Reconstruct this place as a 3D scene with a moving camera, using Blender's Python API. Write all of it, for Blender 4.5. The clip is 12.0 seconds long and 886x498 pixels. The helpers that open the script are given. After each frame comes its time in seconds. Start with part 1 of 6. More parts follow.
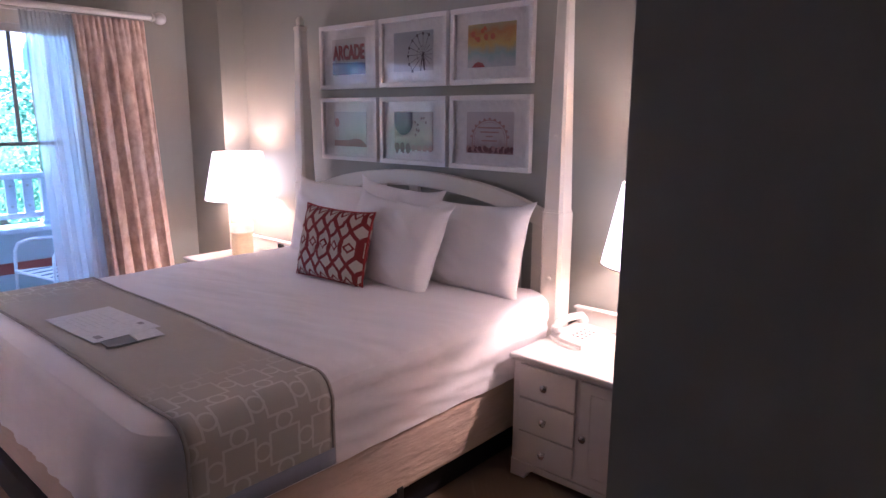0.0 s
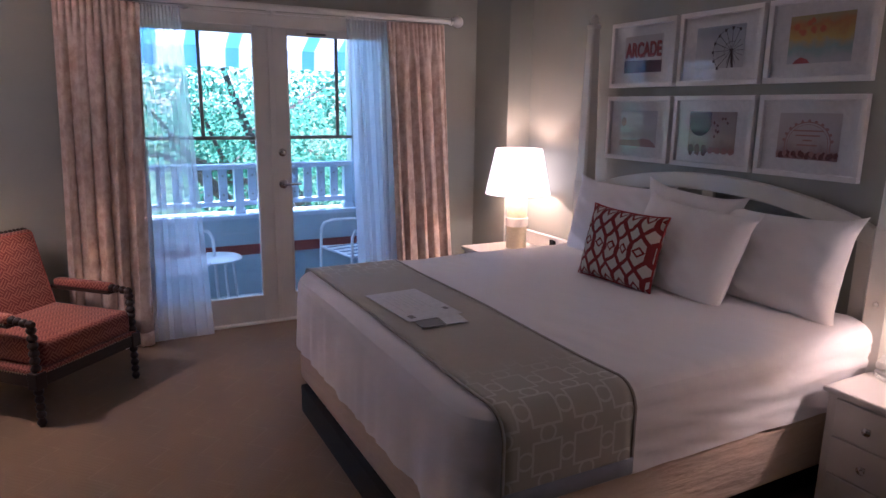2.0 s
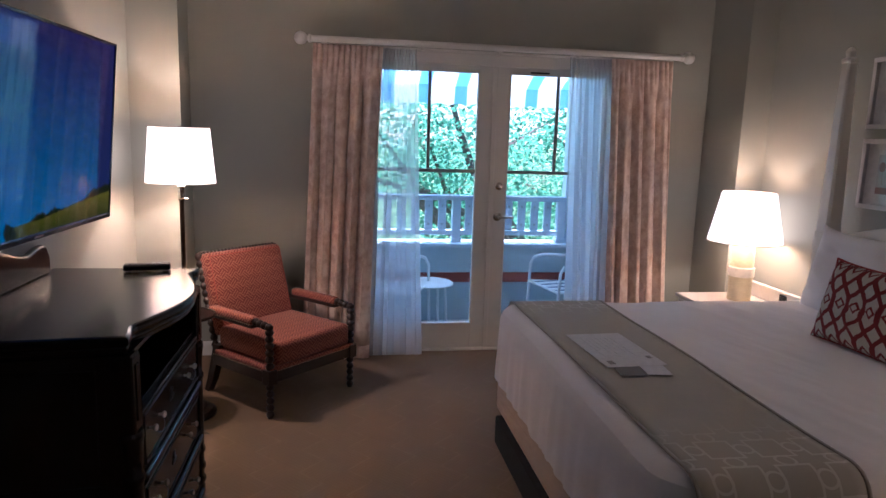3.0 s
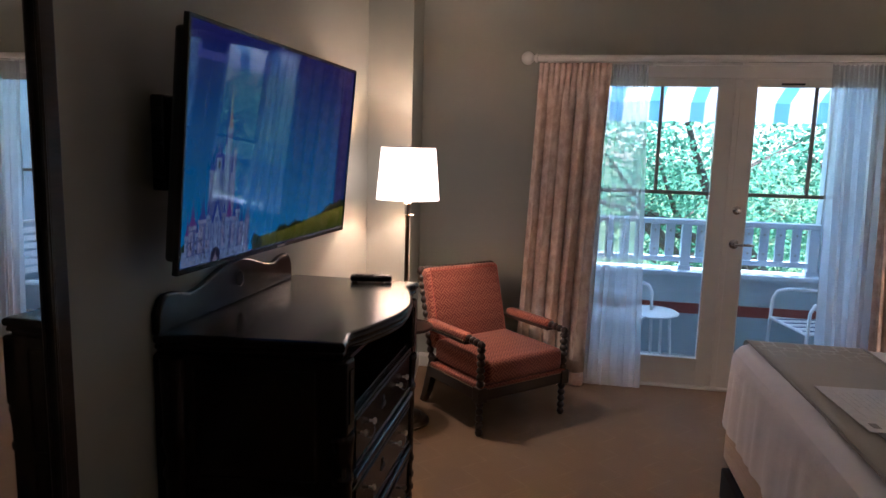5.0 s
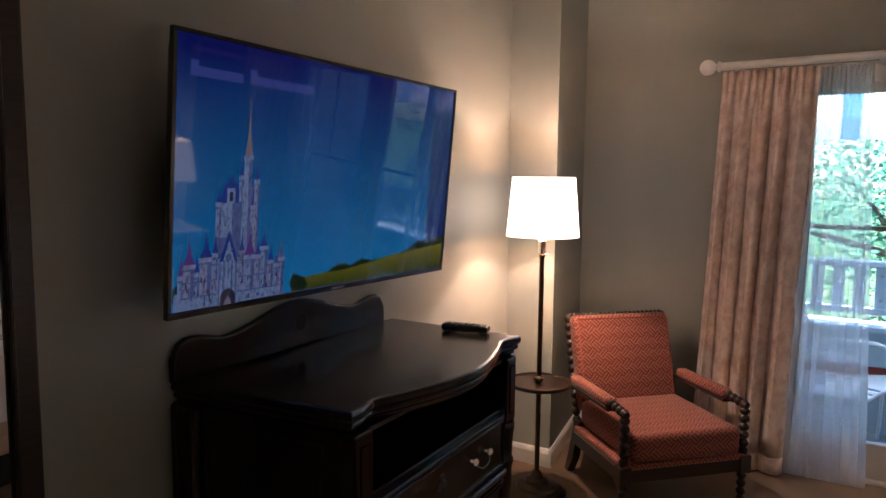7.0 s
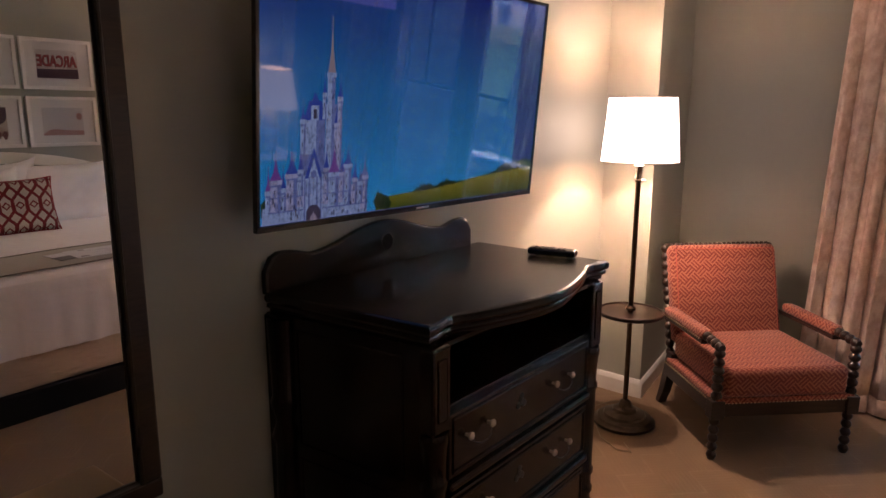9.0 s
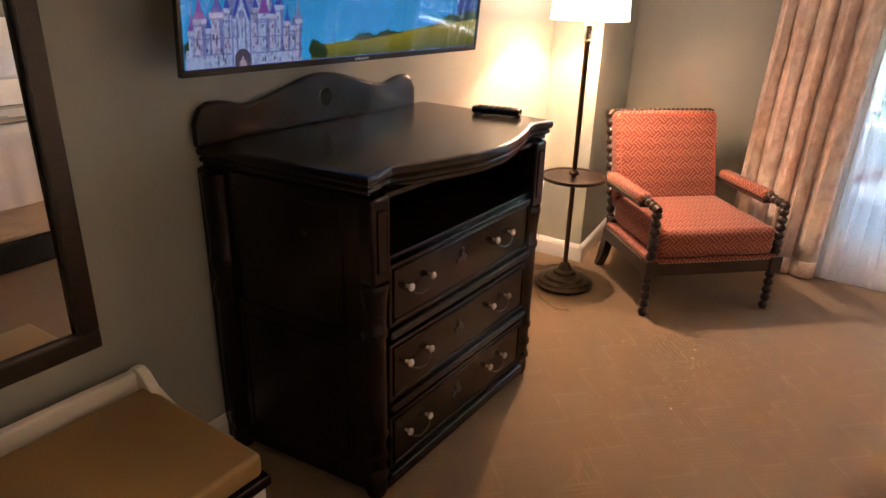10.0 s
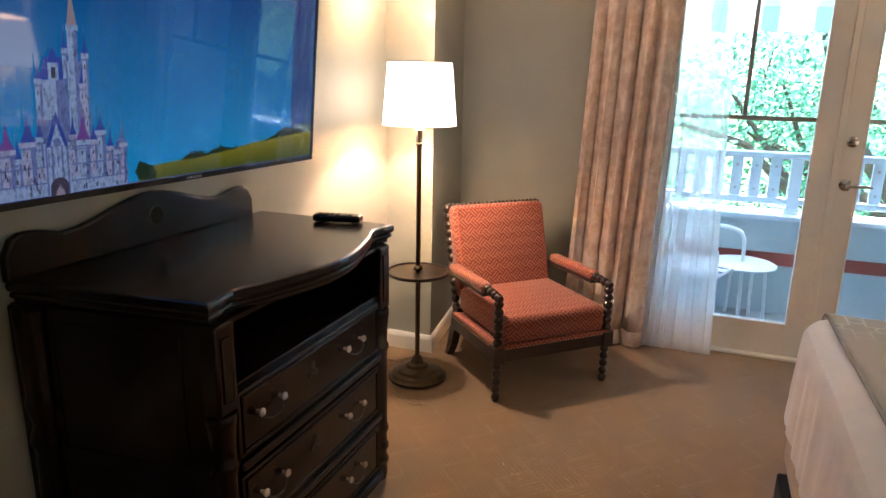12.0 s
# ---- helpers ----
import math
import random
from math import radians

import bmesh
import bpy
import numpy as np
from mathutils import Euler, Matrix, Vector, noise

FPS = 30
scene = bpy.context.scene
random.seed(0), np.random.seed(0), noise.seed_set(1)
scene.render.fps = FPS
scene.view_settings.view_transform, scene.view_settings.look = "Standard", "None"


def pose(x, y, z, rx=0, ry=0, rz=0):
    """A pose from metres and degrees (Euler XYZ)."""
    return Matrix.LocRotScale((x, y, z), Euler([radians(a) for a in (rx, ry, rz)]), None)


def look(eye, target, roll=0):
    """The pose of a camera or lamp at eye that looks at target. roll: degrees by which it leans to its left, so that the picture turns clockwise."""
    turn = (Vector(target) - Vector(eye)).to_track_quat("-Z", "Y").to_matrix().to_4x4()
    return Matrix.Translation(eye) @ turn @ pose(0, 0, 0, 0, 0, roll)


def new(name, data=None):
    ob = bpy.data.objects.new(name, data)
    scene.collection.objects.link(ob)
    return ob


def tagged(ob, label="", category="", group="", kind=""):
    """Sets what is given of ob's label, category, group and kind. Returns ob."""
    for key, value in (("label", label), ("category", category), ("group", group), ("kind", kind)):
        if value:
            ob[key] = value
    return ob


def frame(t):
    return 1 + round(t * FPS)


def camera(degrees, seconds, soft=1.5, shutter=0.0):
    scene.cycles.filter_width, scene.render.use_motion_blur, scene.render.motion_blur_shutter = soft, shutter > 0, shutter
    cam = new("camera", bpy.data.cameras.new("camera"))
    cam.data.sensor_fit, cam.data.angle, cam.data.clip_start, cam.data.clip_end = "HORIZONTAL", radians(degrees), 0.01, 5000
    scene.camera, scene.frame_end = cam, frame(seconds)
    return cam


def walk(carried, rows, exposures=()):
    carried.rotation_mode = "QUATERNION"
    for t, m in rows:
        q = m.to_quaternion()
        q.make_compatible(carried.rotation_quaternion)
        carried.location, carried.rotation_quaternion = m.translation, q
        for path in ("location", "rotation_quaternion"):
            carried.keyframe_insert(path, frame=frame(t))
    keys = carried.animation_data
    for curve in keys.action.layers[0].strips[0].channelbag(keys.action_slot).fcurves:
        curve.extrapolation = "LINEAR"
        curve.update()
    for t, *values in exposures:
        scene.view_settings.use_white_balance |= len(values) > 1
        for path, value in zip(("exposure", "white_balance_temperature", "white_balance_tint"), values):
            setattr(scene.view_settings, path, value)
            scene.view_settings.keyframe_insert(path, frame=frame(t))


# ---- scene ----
cam = camera(67.7, 12.0)
PATH = [
    (0, (0.278, 0.234, 1.536), (-1.025, 1.7, 1.142), 0.4),
    (0.5, (0.192, 0.112, 1.531), (-1.208, 1.473, 1.099), 1.2),
    (1, (0.165, 0.065, 1.535), (-1.303, 1.342, 1.073), 1.4),
    (1.5, (0.136, 0.033, 1.538), (-1.387, 1.245, 1.076), 1.9),
    (2, (0.128, 0.044, 1.565), (-1.605, 0.951, 1.146), 0.7),
    (2.5, (0.134, 0.065, 1.577), (-1.746, 0.64, 1.212), 1.1),
    (3, (0.137, 0.076, 1.575), (-1.811, 0.383, 1.244), 1.8),
    (3.5, (0.135, 0.066, 1.573), (-1.835, 0.213, 1.258), 2.3),
    (5.5, (-0.073, 0.151, 1.562), (-2.005, -0.288, 1.289), 1.7),
    (6, (-0.278, 0.219, 1.581), (-2.206, -0.259, 1.342), 2.2),
    (6.5, (-0.437, 0.341, 1.558), (-2.275, -0.419, 1.35), 0.6),
    (7, (-0.548, 0.459, 1.549), (-2.259, -0.559, 1.353), 0.6),
    (9, (-0.588, 0.499, 1.508), (-2.099, -0.749, 1.111), 0.1),
    (9.5, (-0.601, 0.515, 1.455), (-2.131, -0.621, 0.85), 0.8),
    (10, (-0.607, 0.52, 1.434), (-2.129, -0.543, 0.69), 1.5),
    (10.5, (-0.602, 0.516, 1.433), (-2.141, -0.517, 0.682), 1.5),
    (11, (-0.604, 0.51, 1.449), (-2.193, -0.482, 0.749), 1.3),
    (11.5, (-0.61, 0.519, 1.494), (-2.337, -0.344, 0.968), 1.3),
    (12, (-0.616, 0.513, 1.511), (-2.421, -0.191, 1.015), 1.1),
]

EXPOSURES = [
    (0.0, 3.60, 5100, 44), (0.5, 3.03, 5050, 45), (1.5, 2.90, 5050, 41), (2.5, 2.84, 5150, 33), (3.5, 2.76, 5300, 27), (5.5, 2.76, 5700, 27),
    (7.0, 2.95, 5950, 29), (9.0, 3.42, 6400, 37), (9.5, 4.0, 6700, 33), (10.5, 4.60, 7150, 27), (11.0, 4.64, 6750, 23), (11.5, 4.28, 6250, 21), (12.0, 3.97, 6300, 21),
]
walk(cam, [(t, look(eye, target, roll)) for t, eye, target, roll in PATH], EXPOSURES)

# ---- daylight ----
SUN_EL, SUN_ROT = radians(66), radians(-78)
world = bpy.data.worlds.new("world")
scene.world = world
world.use_nodes = True
wn = world.node_tree.nodes
sky = wn.new("ShaderNodeTexSky")
sky.sky_type = "NISHITA"
sky.sun_disc = False
sky.sun_elevation, sky.sun_rotation = SUN_EL, SUN_ROT
wn["Background"].inputs["Strength"].default_value = 0.07
world.node_tree.links.new(sky.outputs[0], wn["Background"].inputs["Color"])
sun = new("sun", bpy.data.lights.new("sun", "SUN"))
sun.data.energy, sun.data.angle, sun.data.color = 4.2, radians(0.6), (1.0, 0.98, 0.93)
sun.matrix_world = look((0, 0, 0), (-math.sin(SUN_ROT) * math.cos(SUN_EL), -math.cos(SUN_ROT) * math.cos(SUN_EL), -math.sin(SUN_EL)))
# sky light that comes in by the glazed doors
portal = new("door_daylight", bpy.data.lights.new("door_daylight", "AREA"))
portal.data.shape, portal.data.size, portal.data.size_y = "RECTANGLE", 1.9, 1.7
portal.data.cycles.is_portal = True
portal.matrix_world = look((-4.70, 1.17, 1.15), (-3.0, 1.17, 0.95), 90)

LAMP_TINT = (1.0, 0.79, 0.56)


def bulb(name, place, watts):
    ob = new(name, bpy.data.lights.new(name, "POINT"))
    ob.data.energy, ob.data.color, ob.data.shadow_soft_size = watts, LAMP_TINT, 0.022
    ob.location = place
    return ob


# ---- materials ----
class Mat:
    """A small builder of node materials."""

    def __init__(self, name, rough=0.5, metal=0.0):
        self.mat = bpy.data.materials.new(name)
        self.mat.use_nodes = True
        self.tree = self.mat.node_tree
        self.bsdf = self.tree.nodes["Principled BSDF"]
        self.bsdf.inputs["Roughness"].default_value = rough
        self.bsdf.inputs["Metallic"].default_value = metal

    def node(self, kind, **sets):
        n = self.tree.nodes.new(kind)
        for k, v in sets.items():
            if k == "operation":
                n.operation = v
            elif k == "blend_type":
                n.blend_type = v
            elif k == "data_type":
                n.data_type = v
        return n

    def link(self, a, b):
        self.tree.links.new(a, b)

    def math(self, op, a, b=None, c=None):
        n = self.node("ShaderNodeMath", operation=op)
        for i, v in enumerate((a, b, c)):
            if v is None:
                continue
            if isinstance(v, (int, float)):
                n.inputs[i].default_value = v
            else:
                self.link(v, n.inputs[i])
        return n.outputs[0]

    def coords(self, kind="Object", scale=(1, 1, 1), turn=(0, 0, 0)):
        tc = self.node("ShaderNodeTexCoord")
        mp = self.node("ShaderNodeMapping")
        mp.inputs["Scale"].default_value = scale
        mp.inputs["Rotation"].default_value = [radians(a) for a in turn]
        self.link(tc.outputs[kind], mp.inputs["Vector"])
        return mp.outputs[0]

    def noise(self, scale, vec=None, detail=4.0, rough=0.55):
        n = self.node("ShaderNodeTexNoise")
        n.inputs["Scale"].default_value = scale
        n.inputs["Detail"].default_value = detail
        n.inputs["Roughness"].default_value = rough
        if vec is None:
            vec = self.coords()
        self.link(vec, n.inputs["Vector"])
        return n.outputs["Fac"]

    def ramp(self, fac, stops):
        n = self.node("ShaderNodeValToRGB")
        els = n.color_ramp.elements
        while len(els) < len(stops):
            els.new(0.5)
        for e, (p, col) in zip(els, stops):
            e.position, e.color = p, (*col, 1)
        self.link(fac, n.inputs["Fac"])
        return n.outputs["Color"]

    def mix(self, fac, a, b, blend="MIX"):
        n = self.node("ShaderNodeMix", data_type="RGBA", blend_type=blend)
        for sock, v in ((n.inputs[0], fac), (n.inputs[6], a), (n.inputs[7], b)):
            if isinstance(v, (int, float)):
                sock.default_value = v
            elif isinstance(v, tuple):
                sock.default_value = (*v, 1)
            else:
                self.link(v, sock)
        return n.outputs[2]

    def colour(self, v):
        if isinstance(v, tuple):
            self.bsdf.inputs["Base Color"].default_value = (*v, 1)
        else:
            self.link(v, self.bsdf.inputs["Base Color"])
        return self

    def rough(self, v):
        self.link(v, self.bsdf.inputs["Roughness"])
        return self

    def bump(self, height, strength=0.3, distance=0.002):
        n = self.node("ShaderNodeBump")
        n.inputs["Strength"].default_value, n.inputs["Distance"].default_value = strength, distance
        self.link(height, n.inputs["Height"])
        self.link(n.outputs[0], self.bsdf.inputs["Normal"])
        return self


def shade_of(c, k):
    return tuple(v * k for v in c)


def paint(name, base, rough=0.45, grain=220.0, bump=0.12, spread=0.06, blotch=2.5):
    m = Mat(name, rough)
    big, small = m.noise(blotch), m.noise(grain, detail=2)
    c = m.ramp(big, [(0.3, shade_of(base, 1 - spread)), (0.7, shade_of(base, 1 + spread))])
    m.colour(c).bump(small, bump, 0.001)
    m.rough(m.math("ADD", m.math("MULTIPLY", big, 0.12), rough - 0.06))
    return m.mat


def wood(name, base, rough=0.3, spread=0.35):
    m = Mat(name, rough)
    grain = m.noise(14, m.coords(scale=(1, 9, 9)), 6, 0.6)
    wear = m.noise(3.0)
    c = m.ramp(grain, [(0.3, shade_of(base, 1 - spread)), (0.7, shade_of(base, 1 + spread))])
    m.colour(c).bump(grain, 0.04, 0.0005)
    m.rough(m.math("ADD", m.math("MULTIPLY", wear, 0.05), rough - 0.025))
    return m.mat


def cloth(name, base, weave=900.0, spread=0.05, blotch=6.0, bump=0.35, rough=0.9, sheen=0.15):
    m = Mat(name, rough)
    big, small = m.noise(blotch), m.noise(weave, detail=2)
    c = m.ramp(big, [(0.3, shade_of(base, 1 - spread)), (0.7, shade_of(base, 1 + spread))])
    c = m.mix(0.25, c, m.ramp(small, [(0.3, shade_of(base, 0.8)), (0.7, shade_of(base, 1.15))]))
    m.colour(c).bump(small, bump, 0.001)
    m.bsdf.inputs["Sheen Weight"].default_value = sheen
    return m.mat


def metal(name, base, rough=0.3):
    m = Mat(name, rough, 1.0)
    n = m.noise(30.0)
    m.colour(m.ramp(n, [(0.3, shade_of(base, 0.8)), (0.7, shade_of(base, 1.1))]))
    m.rough(m.math("ADD", m.math("MULTIPLY", n, 0.2), rough - 0.1))
    return m.mat


def flat(name, base, rough=0.6):
    m = Mat(name, rough)
    n = m.noise(40.0)
    m.colour(m.ramp(n, [(0.3, shade_of(base, 0.92)), (0.7, shade_of(base, 1.06))]))
    return m.mat


def make_carpet():
    """Tan loop pile in basketweave squares, laid on the diagonal."""
    m = Mat("carpet_basketweave", 0.95)
    vec = m.coords(turn=(0, 0, 45))
    cell = 0.16
    sep = m.node("ShaderNodeSeparateXYZ")
    m.link(vec, sep.inputs[0])
    wob = m.math("MULTIPLY", m.math("SUBTRACT", m.noise(9, vec, 3), 0.5), 0.10)
    u = m.math("ADD", m.math("DIVIDE", sep.outputs[0], cell), wob)
    v = m.math("SUBTRACT", m.math("DIVIDE", sep.outputs[1], cell), wob)
    odd = m.math("MODULO", m.math("ABSOLUTE", m.math("ADD", m.math("FLOOR", u), m.math("FLOOR", v))), 2.0)
    even = m.math("SUBTRACT", 1.0, odd)
    line = m.math("ADD", m.math("MULTIPLY", u, odd), m.math("MULTIPLY", v, even))
    rib = m.math("ADD", m.math("MULTIPLY", m.math("SINE", m.math("MULTIPLY", line, 2 * math.pi * 8)), 0.5), 0.5)
    edge = m.math("LESS_THAN", m.math("FRACT", line), 0.075)
    long_noise = m.noise(11, vec, 3)
    worn = m.ramp(long_noise, [(0.36, (0.25, 0.25, 0.25)), (0.66, (1, 1, 1))])
    tuft, blot = m.noise(420, vec, 2), m.noise(1.6, vec, 5)
    base = m.ramp(blot, [(0.3, (0.172, 0.101, 0.050)), (0.7, (0.203, 0.122, 0.062))])
    c = m.mix(m.math("MULTIPLY", m.math("MULTIPLY", rib, 0.16), worn), base, (0.30, 0.20, 0.115))
    c = m.mix(m.math("MULTIPLY", edge, m.math("MULTIPLY", worn, 0.20)), c, (0.34, 0.235, 0.14))
    c = m.mix(m.math("MULTIPLY", odd, 0.10), c, (0.16, 0.097, 0.05))
    c = m.mix(0.22, c, m.ramp(tuft, [(0.3, (0.145, 0.09, 0.048)), (0.7, (0.28, 0.19, 0.11))]))
    height = m.math("ADD", m.math("ADD", m.math("MULTIPLY", rib, 0.5), m.math("MULTIPLY", edge, 0.4)), m.math("MULTIPLY", tuft, 0.4))
    m.colour(c).bump(height, 0.16, 0.003)
    m.bsdf.inputs["Sheen Weight"].default_value = 0.1
    return m.mat


def line_at(m, x, centre, half):
    """1 where x lies within half of centre."""
    return m.math("LESS_THAN", m.math("ABSOLUTE", m.math("SUBTRACT", x, centre)), half)


def make_runner():
    """Taupe linen with squares linked by small rings, drawn in pale braid."""
    m = Mat("runner_linen", 0.9)
    tc = m.node("ShaderNodeTexCoord")
    sep = m.node("ShaderNodeSeparateXYZ")
    m.link(tc.outputs["UV"], sep.inputs[0])
    pitch = 0.152
    u, v = m.math("DIVIDE", sep.outputs[0], pitch), m.math("DIVIDE", sep.outputs[1], pitch)
    au = m.math("ABSOLUTE", m.math("SUBTRACT", m.math("FRACT", u), 0.5))
    av = m.math("ABSOLUTE", m.math("SUBTRACT", m.math("FRACT", v), 0.5))
    half = 0.026
    square = line_at(m, m.math("MAXIMUM", au, av), 0.335, half)

    def ring_at(p, q):
        """A small ring midway between two squares."""
        p = m.math("SUBTRACT", 0.5, p)
        return line_at(m, m.math("SQRT", m.math("ADD", m.math("MULTIPLY", p, p), m.math("MULTIPLY", q, q))), 0.175, half)

    lines = m.math("MINIMUM", 1.0, m.math("ADD", square, m.math("ADD", ring_at(au, av), ring_at(av, au))))
    ends = m.math("ABSOLUTE", m.math("SUBTRACT", sep.outputs[0], 1.25))
    ends = m.math("MINIMUM", 1.0, m.math("MAXIMUM", 0.05, m.math("DIVIDE", m.math("SUBTRACT", ends, 0.62), 0.22)))
    lines = m.math("MULTIPLY", lines, ends)
    fine = m.noise(700, None, 2)
    base = m.ramp(m.noise(5.0), [(0.3, (0.47, 0.425, 0.345)), (0.7, (0.51, 0.46, 0.38))])
    base = m.mix(0.3, base, m.ramp(fine, [(0.3, (0.38, 0.34, 0.29)), (0.7, (0.54, 0.50, 0.43))]))
    m.colour(m.mix(m.math("MULTIPLY", lines, 0.7), base, (0.72, 0.69, 0.62)))
    m.bump(m.math("ADD", m.math("MULTIPLY", lines, 0.6), m.math("MULTIPLY", fine, 0.4)), 0.4, 0.002)
    return m.mat


def make_key_fabric():
    """Coral upholstery with a pale diagonal key pattern."""
    m = Mat("coral_key_fabric", 0.85)
    tc = m.node("ShaderNodeTexCoord")
    sep = m.node("ShaderNodeSeparateXYZ")
    m.link(tc.outputs["UV"], sep.inputs[0])
    p = 0.066
    a = m.math("DIVIDE", m.math("ADD", sep.outputs[0], sep.outputs[1]), p)
    b = m.math("DIVIDE", m.math("SUBTRACT", sep.outputs[0], sep.outputs[1]), p)
    chess = m.math("MODULO", m.math("ABSOLUTE", m.math("ADD", m.math("FLOOR", a), m.math("FLOOR", b))), 2.0)
    other = m.math("SUBTRACT", 1.0, chess)
    fa, fb = m.math("FRACT", a), m.math("FRACT", b)
    across = m.math("ADD", m.math("MULTIPLY", fa, chess), m.math("MULTIPLY", fb, other))
    stripes = m.math("GREATER_THAN", m.math("SINE", m.math("MULTIPLY", across, 2 * math.pi * 3)), 0.1)
    fine = m.noise(600, None, 2)
    coral = m.ramp(m.noise(7.0), [(0.3, (0.135, 0.013, 0.007)), (0.7, (0.17, 0.019, 0.01))])
    c = m.mix(m.math("MULTIPLY", stripes, 0.8), coral, (0.40, 0.145, 0.082))
    c = m.mix(0.2, c, m.ramp(fine, [(0.3, (0.16, 0.027, 0.015)), (0.7, (0.33, 0.115, 0.07))]))
    m.colour(c).bump(m.math("ADD", stripes, fine), 0.3, 0.001)
    m.bsdf.inputs["Sheen Weight"].default_value = 0.15
    return m.mat


def make_trellis():
    """Red cushion cloth with a cream ogee trellis."""
    m = Mat("red_trellis_cloth", 0.85)
    tc = m.node("ShaderNodeTexCoord")
    sep = m.node("ShaderNodeSeparateXYZ")
    m.link(tc.outputs["UV"], sep.inputs[0])
    u, v = m.math("DIVIDE", sep.outputs[0], 0.165), m.math("DIVIDE", sep.outputs[1], 0.33)
    tri = m.math("SUBTRACT", m.math("PINGPONG", m.math("MULTIPLY", v, 2.0), 1.0), 0.5)
    wob = m.math("MULTIPLY", m.math("MINIMUM", m.math("MAXIMUM", m.math("MULTIPLY", tri, 1.75), -0.5), 0.5), 0.5)

    def offset_of(shift, sign):
        x = m.math("ADD", m.math("ADD", u, shift), m.math("MULTIPLY", wob, sign))
        return m.math("ABSOLUTE", m.math("SUBTRACT", m.math("FRACT", x), 0.5))

    near = offset_of(0.0, 1.0)
    for shift, sign in ((0.0, -1.0), (0.5, 1.0), (0.5, -1.0)):
        near = m.math("MINIMUM", near, offset_of(shift, sign))
    # a small lozenge with a pale heart in the middle of each link
    cu = m.math("ABSOLUTE", m.math("SUBTRACT", m.math("FRACT", m.math("ADD", m.math("MULTIPLY", u, 2.0), 0.5)), 0.5))
    cv = m.math("ABSOLUTE", m.math("SUBTRACT", m.math("FRACT", m.math("ADD", m.math("MULTIPLY", v, 2.0), 0.5)), 0.5))
    heart = m.math("ADD", m.math("MULTIPLY", cu, 0.9), m.math("MULTIPLY", cv, 1.9))
    red = m.math("MAXIMUM", m.math("LESS_THAN", near, 0.074), line_at(m, heart, 0.25, 0.07))
    fine = m.noise(600, None, 2)
    reds = m.ramp(fine, [(0.3, (0.17, 0.011, 0.012)), (0.7, (0.25, 0.018, 0.018))])
    cream = m.ramp(fine, [(0.3, (0.50, 0.43, 0.35)), (0.7, (0.60, 0.53, 0.44))])
    m.colour(m.mix(red, cream, reds)).bump(fine, 0.3, 0.001)
    return m.mat


def make_linen():
    """White percale with soft lying wrinkles."""
    m = Mat("white_bed_linen", 0.85)
    fine = m.noise(900, None, 2)
    soft = m.noise(3.0, m.coords(scale=(1.0, 1.6, 2.2)), 3, 0.5)
    crease = m.noise(7.0, m.coords(scale=(1.6, 0.6, 1.6), turn=(0, 0, 25)), 3, 0.5)
    c = m.ramp(m.noise(4.0), [(0.3, (0.86, 0.81, 0.79)), (0.7, (0.89, 0.84, 0.82))])
    m.colour(m.mix(0.12, c, m.ramp(fine, [(0.3, (0.74, 0.70, 0.69)), (0.7, (0.90, 0.87, 0.86))])))
    h = m.math("ADD", m.math("ADD", soft, m.math("MULTIPLY", crease, 0.5)), m.math("MULTIPLY", fine, 0.02))
    m.bump(h, 0.24, 0.03)
    m.bsdf.inputs["Sheen Weight"].default_value = 0.15
    return m.mat


def make_box_cover():
    """Beige stretch cover with slack creases running along the bed."""
    m = Mat("beige_box_spring_cover", 0.9)
    fine = m.noise(500, None, 2)
    crease = m.noise(5.0, m.coords(scale=(1.0, 1.0, 5.0), turn=(6, 6, 0)), 4, 0.55)
    c = m.ramp(m.noise(6.0), [(0.3, (0.55, 0.405, 0.30)), (0.7, (0.61, 0.455, 0.34))])
    m.colour(m.mix(0.2, c, m.ramp(fine, [(0.3, (0.46, 0.34, 0.25)), (0.7, (0.66, 0.50, 0.38))])))
    m.bump(m.math("ADD", crease, m.math("MULTIPLY", fine, 0.02)), 0.5, 0.03)
    m.bsdf.inputs["Sheen Weight"].default_value = 0.15
    return m.mat


def make_drape():
    m = Mat("drape_damask", 0.75)
    vec = m.coords(scale=(1, 1, 0.75))
    big, small = m.noise(17.0, vec, 5, 0.65), m.noise(800, None, 2)
    c = m.ramp(big, [(0.40, (0.72, 0.535, 0.43)), (0.60, (0.95, 0.80, 0.69))])
    c = m.mix(0.15, c, m.ramp(small, [(0.3, (0.56, 0.43, 0.35)), (0.7, (0.86, 0.72, 0.62))]))
    m.colour(c)
    m.bump(big, 0.2, 0.002)
    m.bsdf.inputs["Sheen Weight"].default_value = 0.2
    out = m.tree.nodes["Material Output"]
    tl, mx = m.node("ShaderNodeBsdfTranslucent"), m.node("ShaderNodeMixShader")
    m.link(c, tl.inputs["Color"])
    mx.inputs[0].default_value = 0.3
    m.link(m.bsdf.outputs[0], mx.inputs[1])
    m.link(tl.outputs[0], mx.inputs[2])
    m.link(mx.outputs[0], out.inputs["Surface"])
    return m.mat


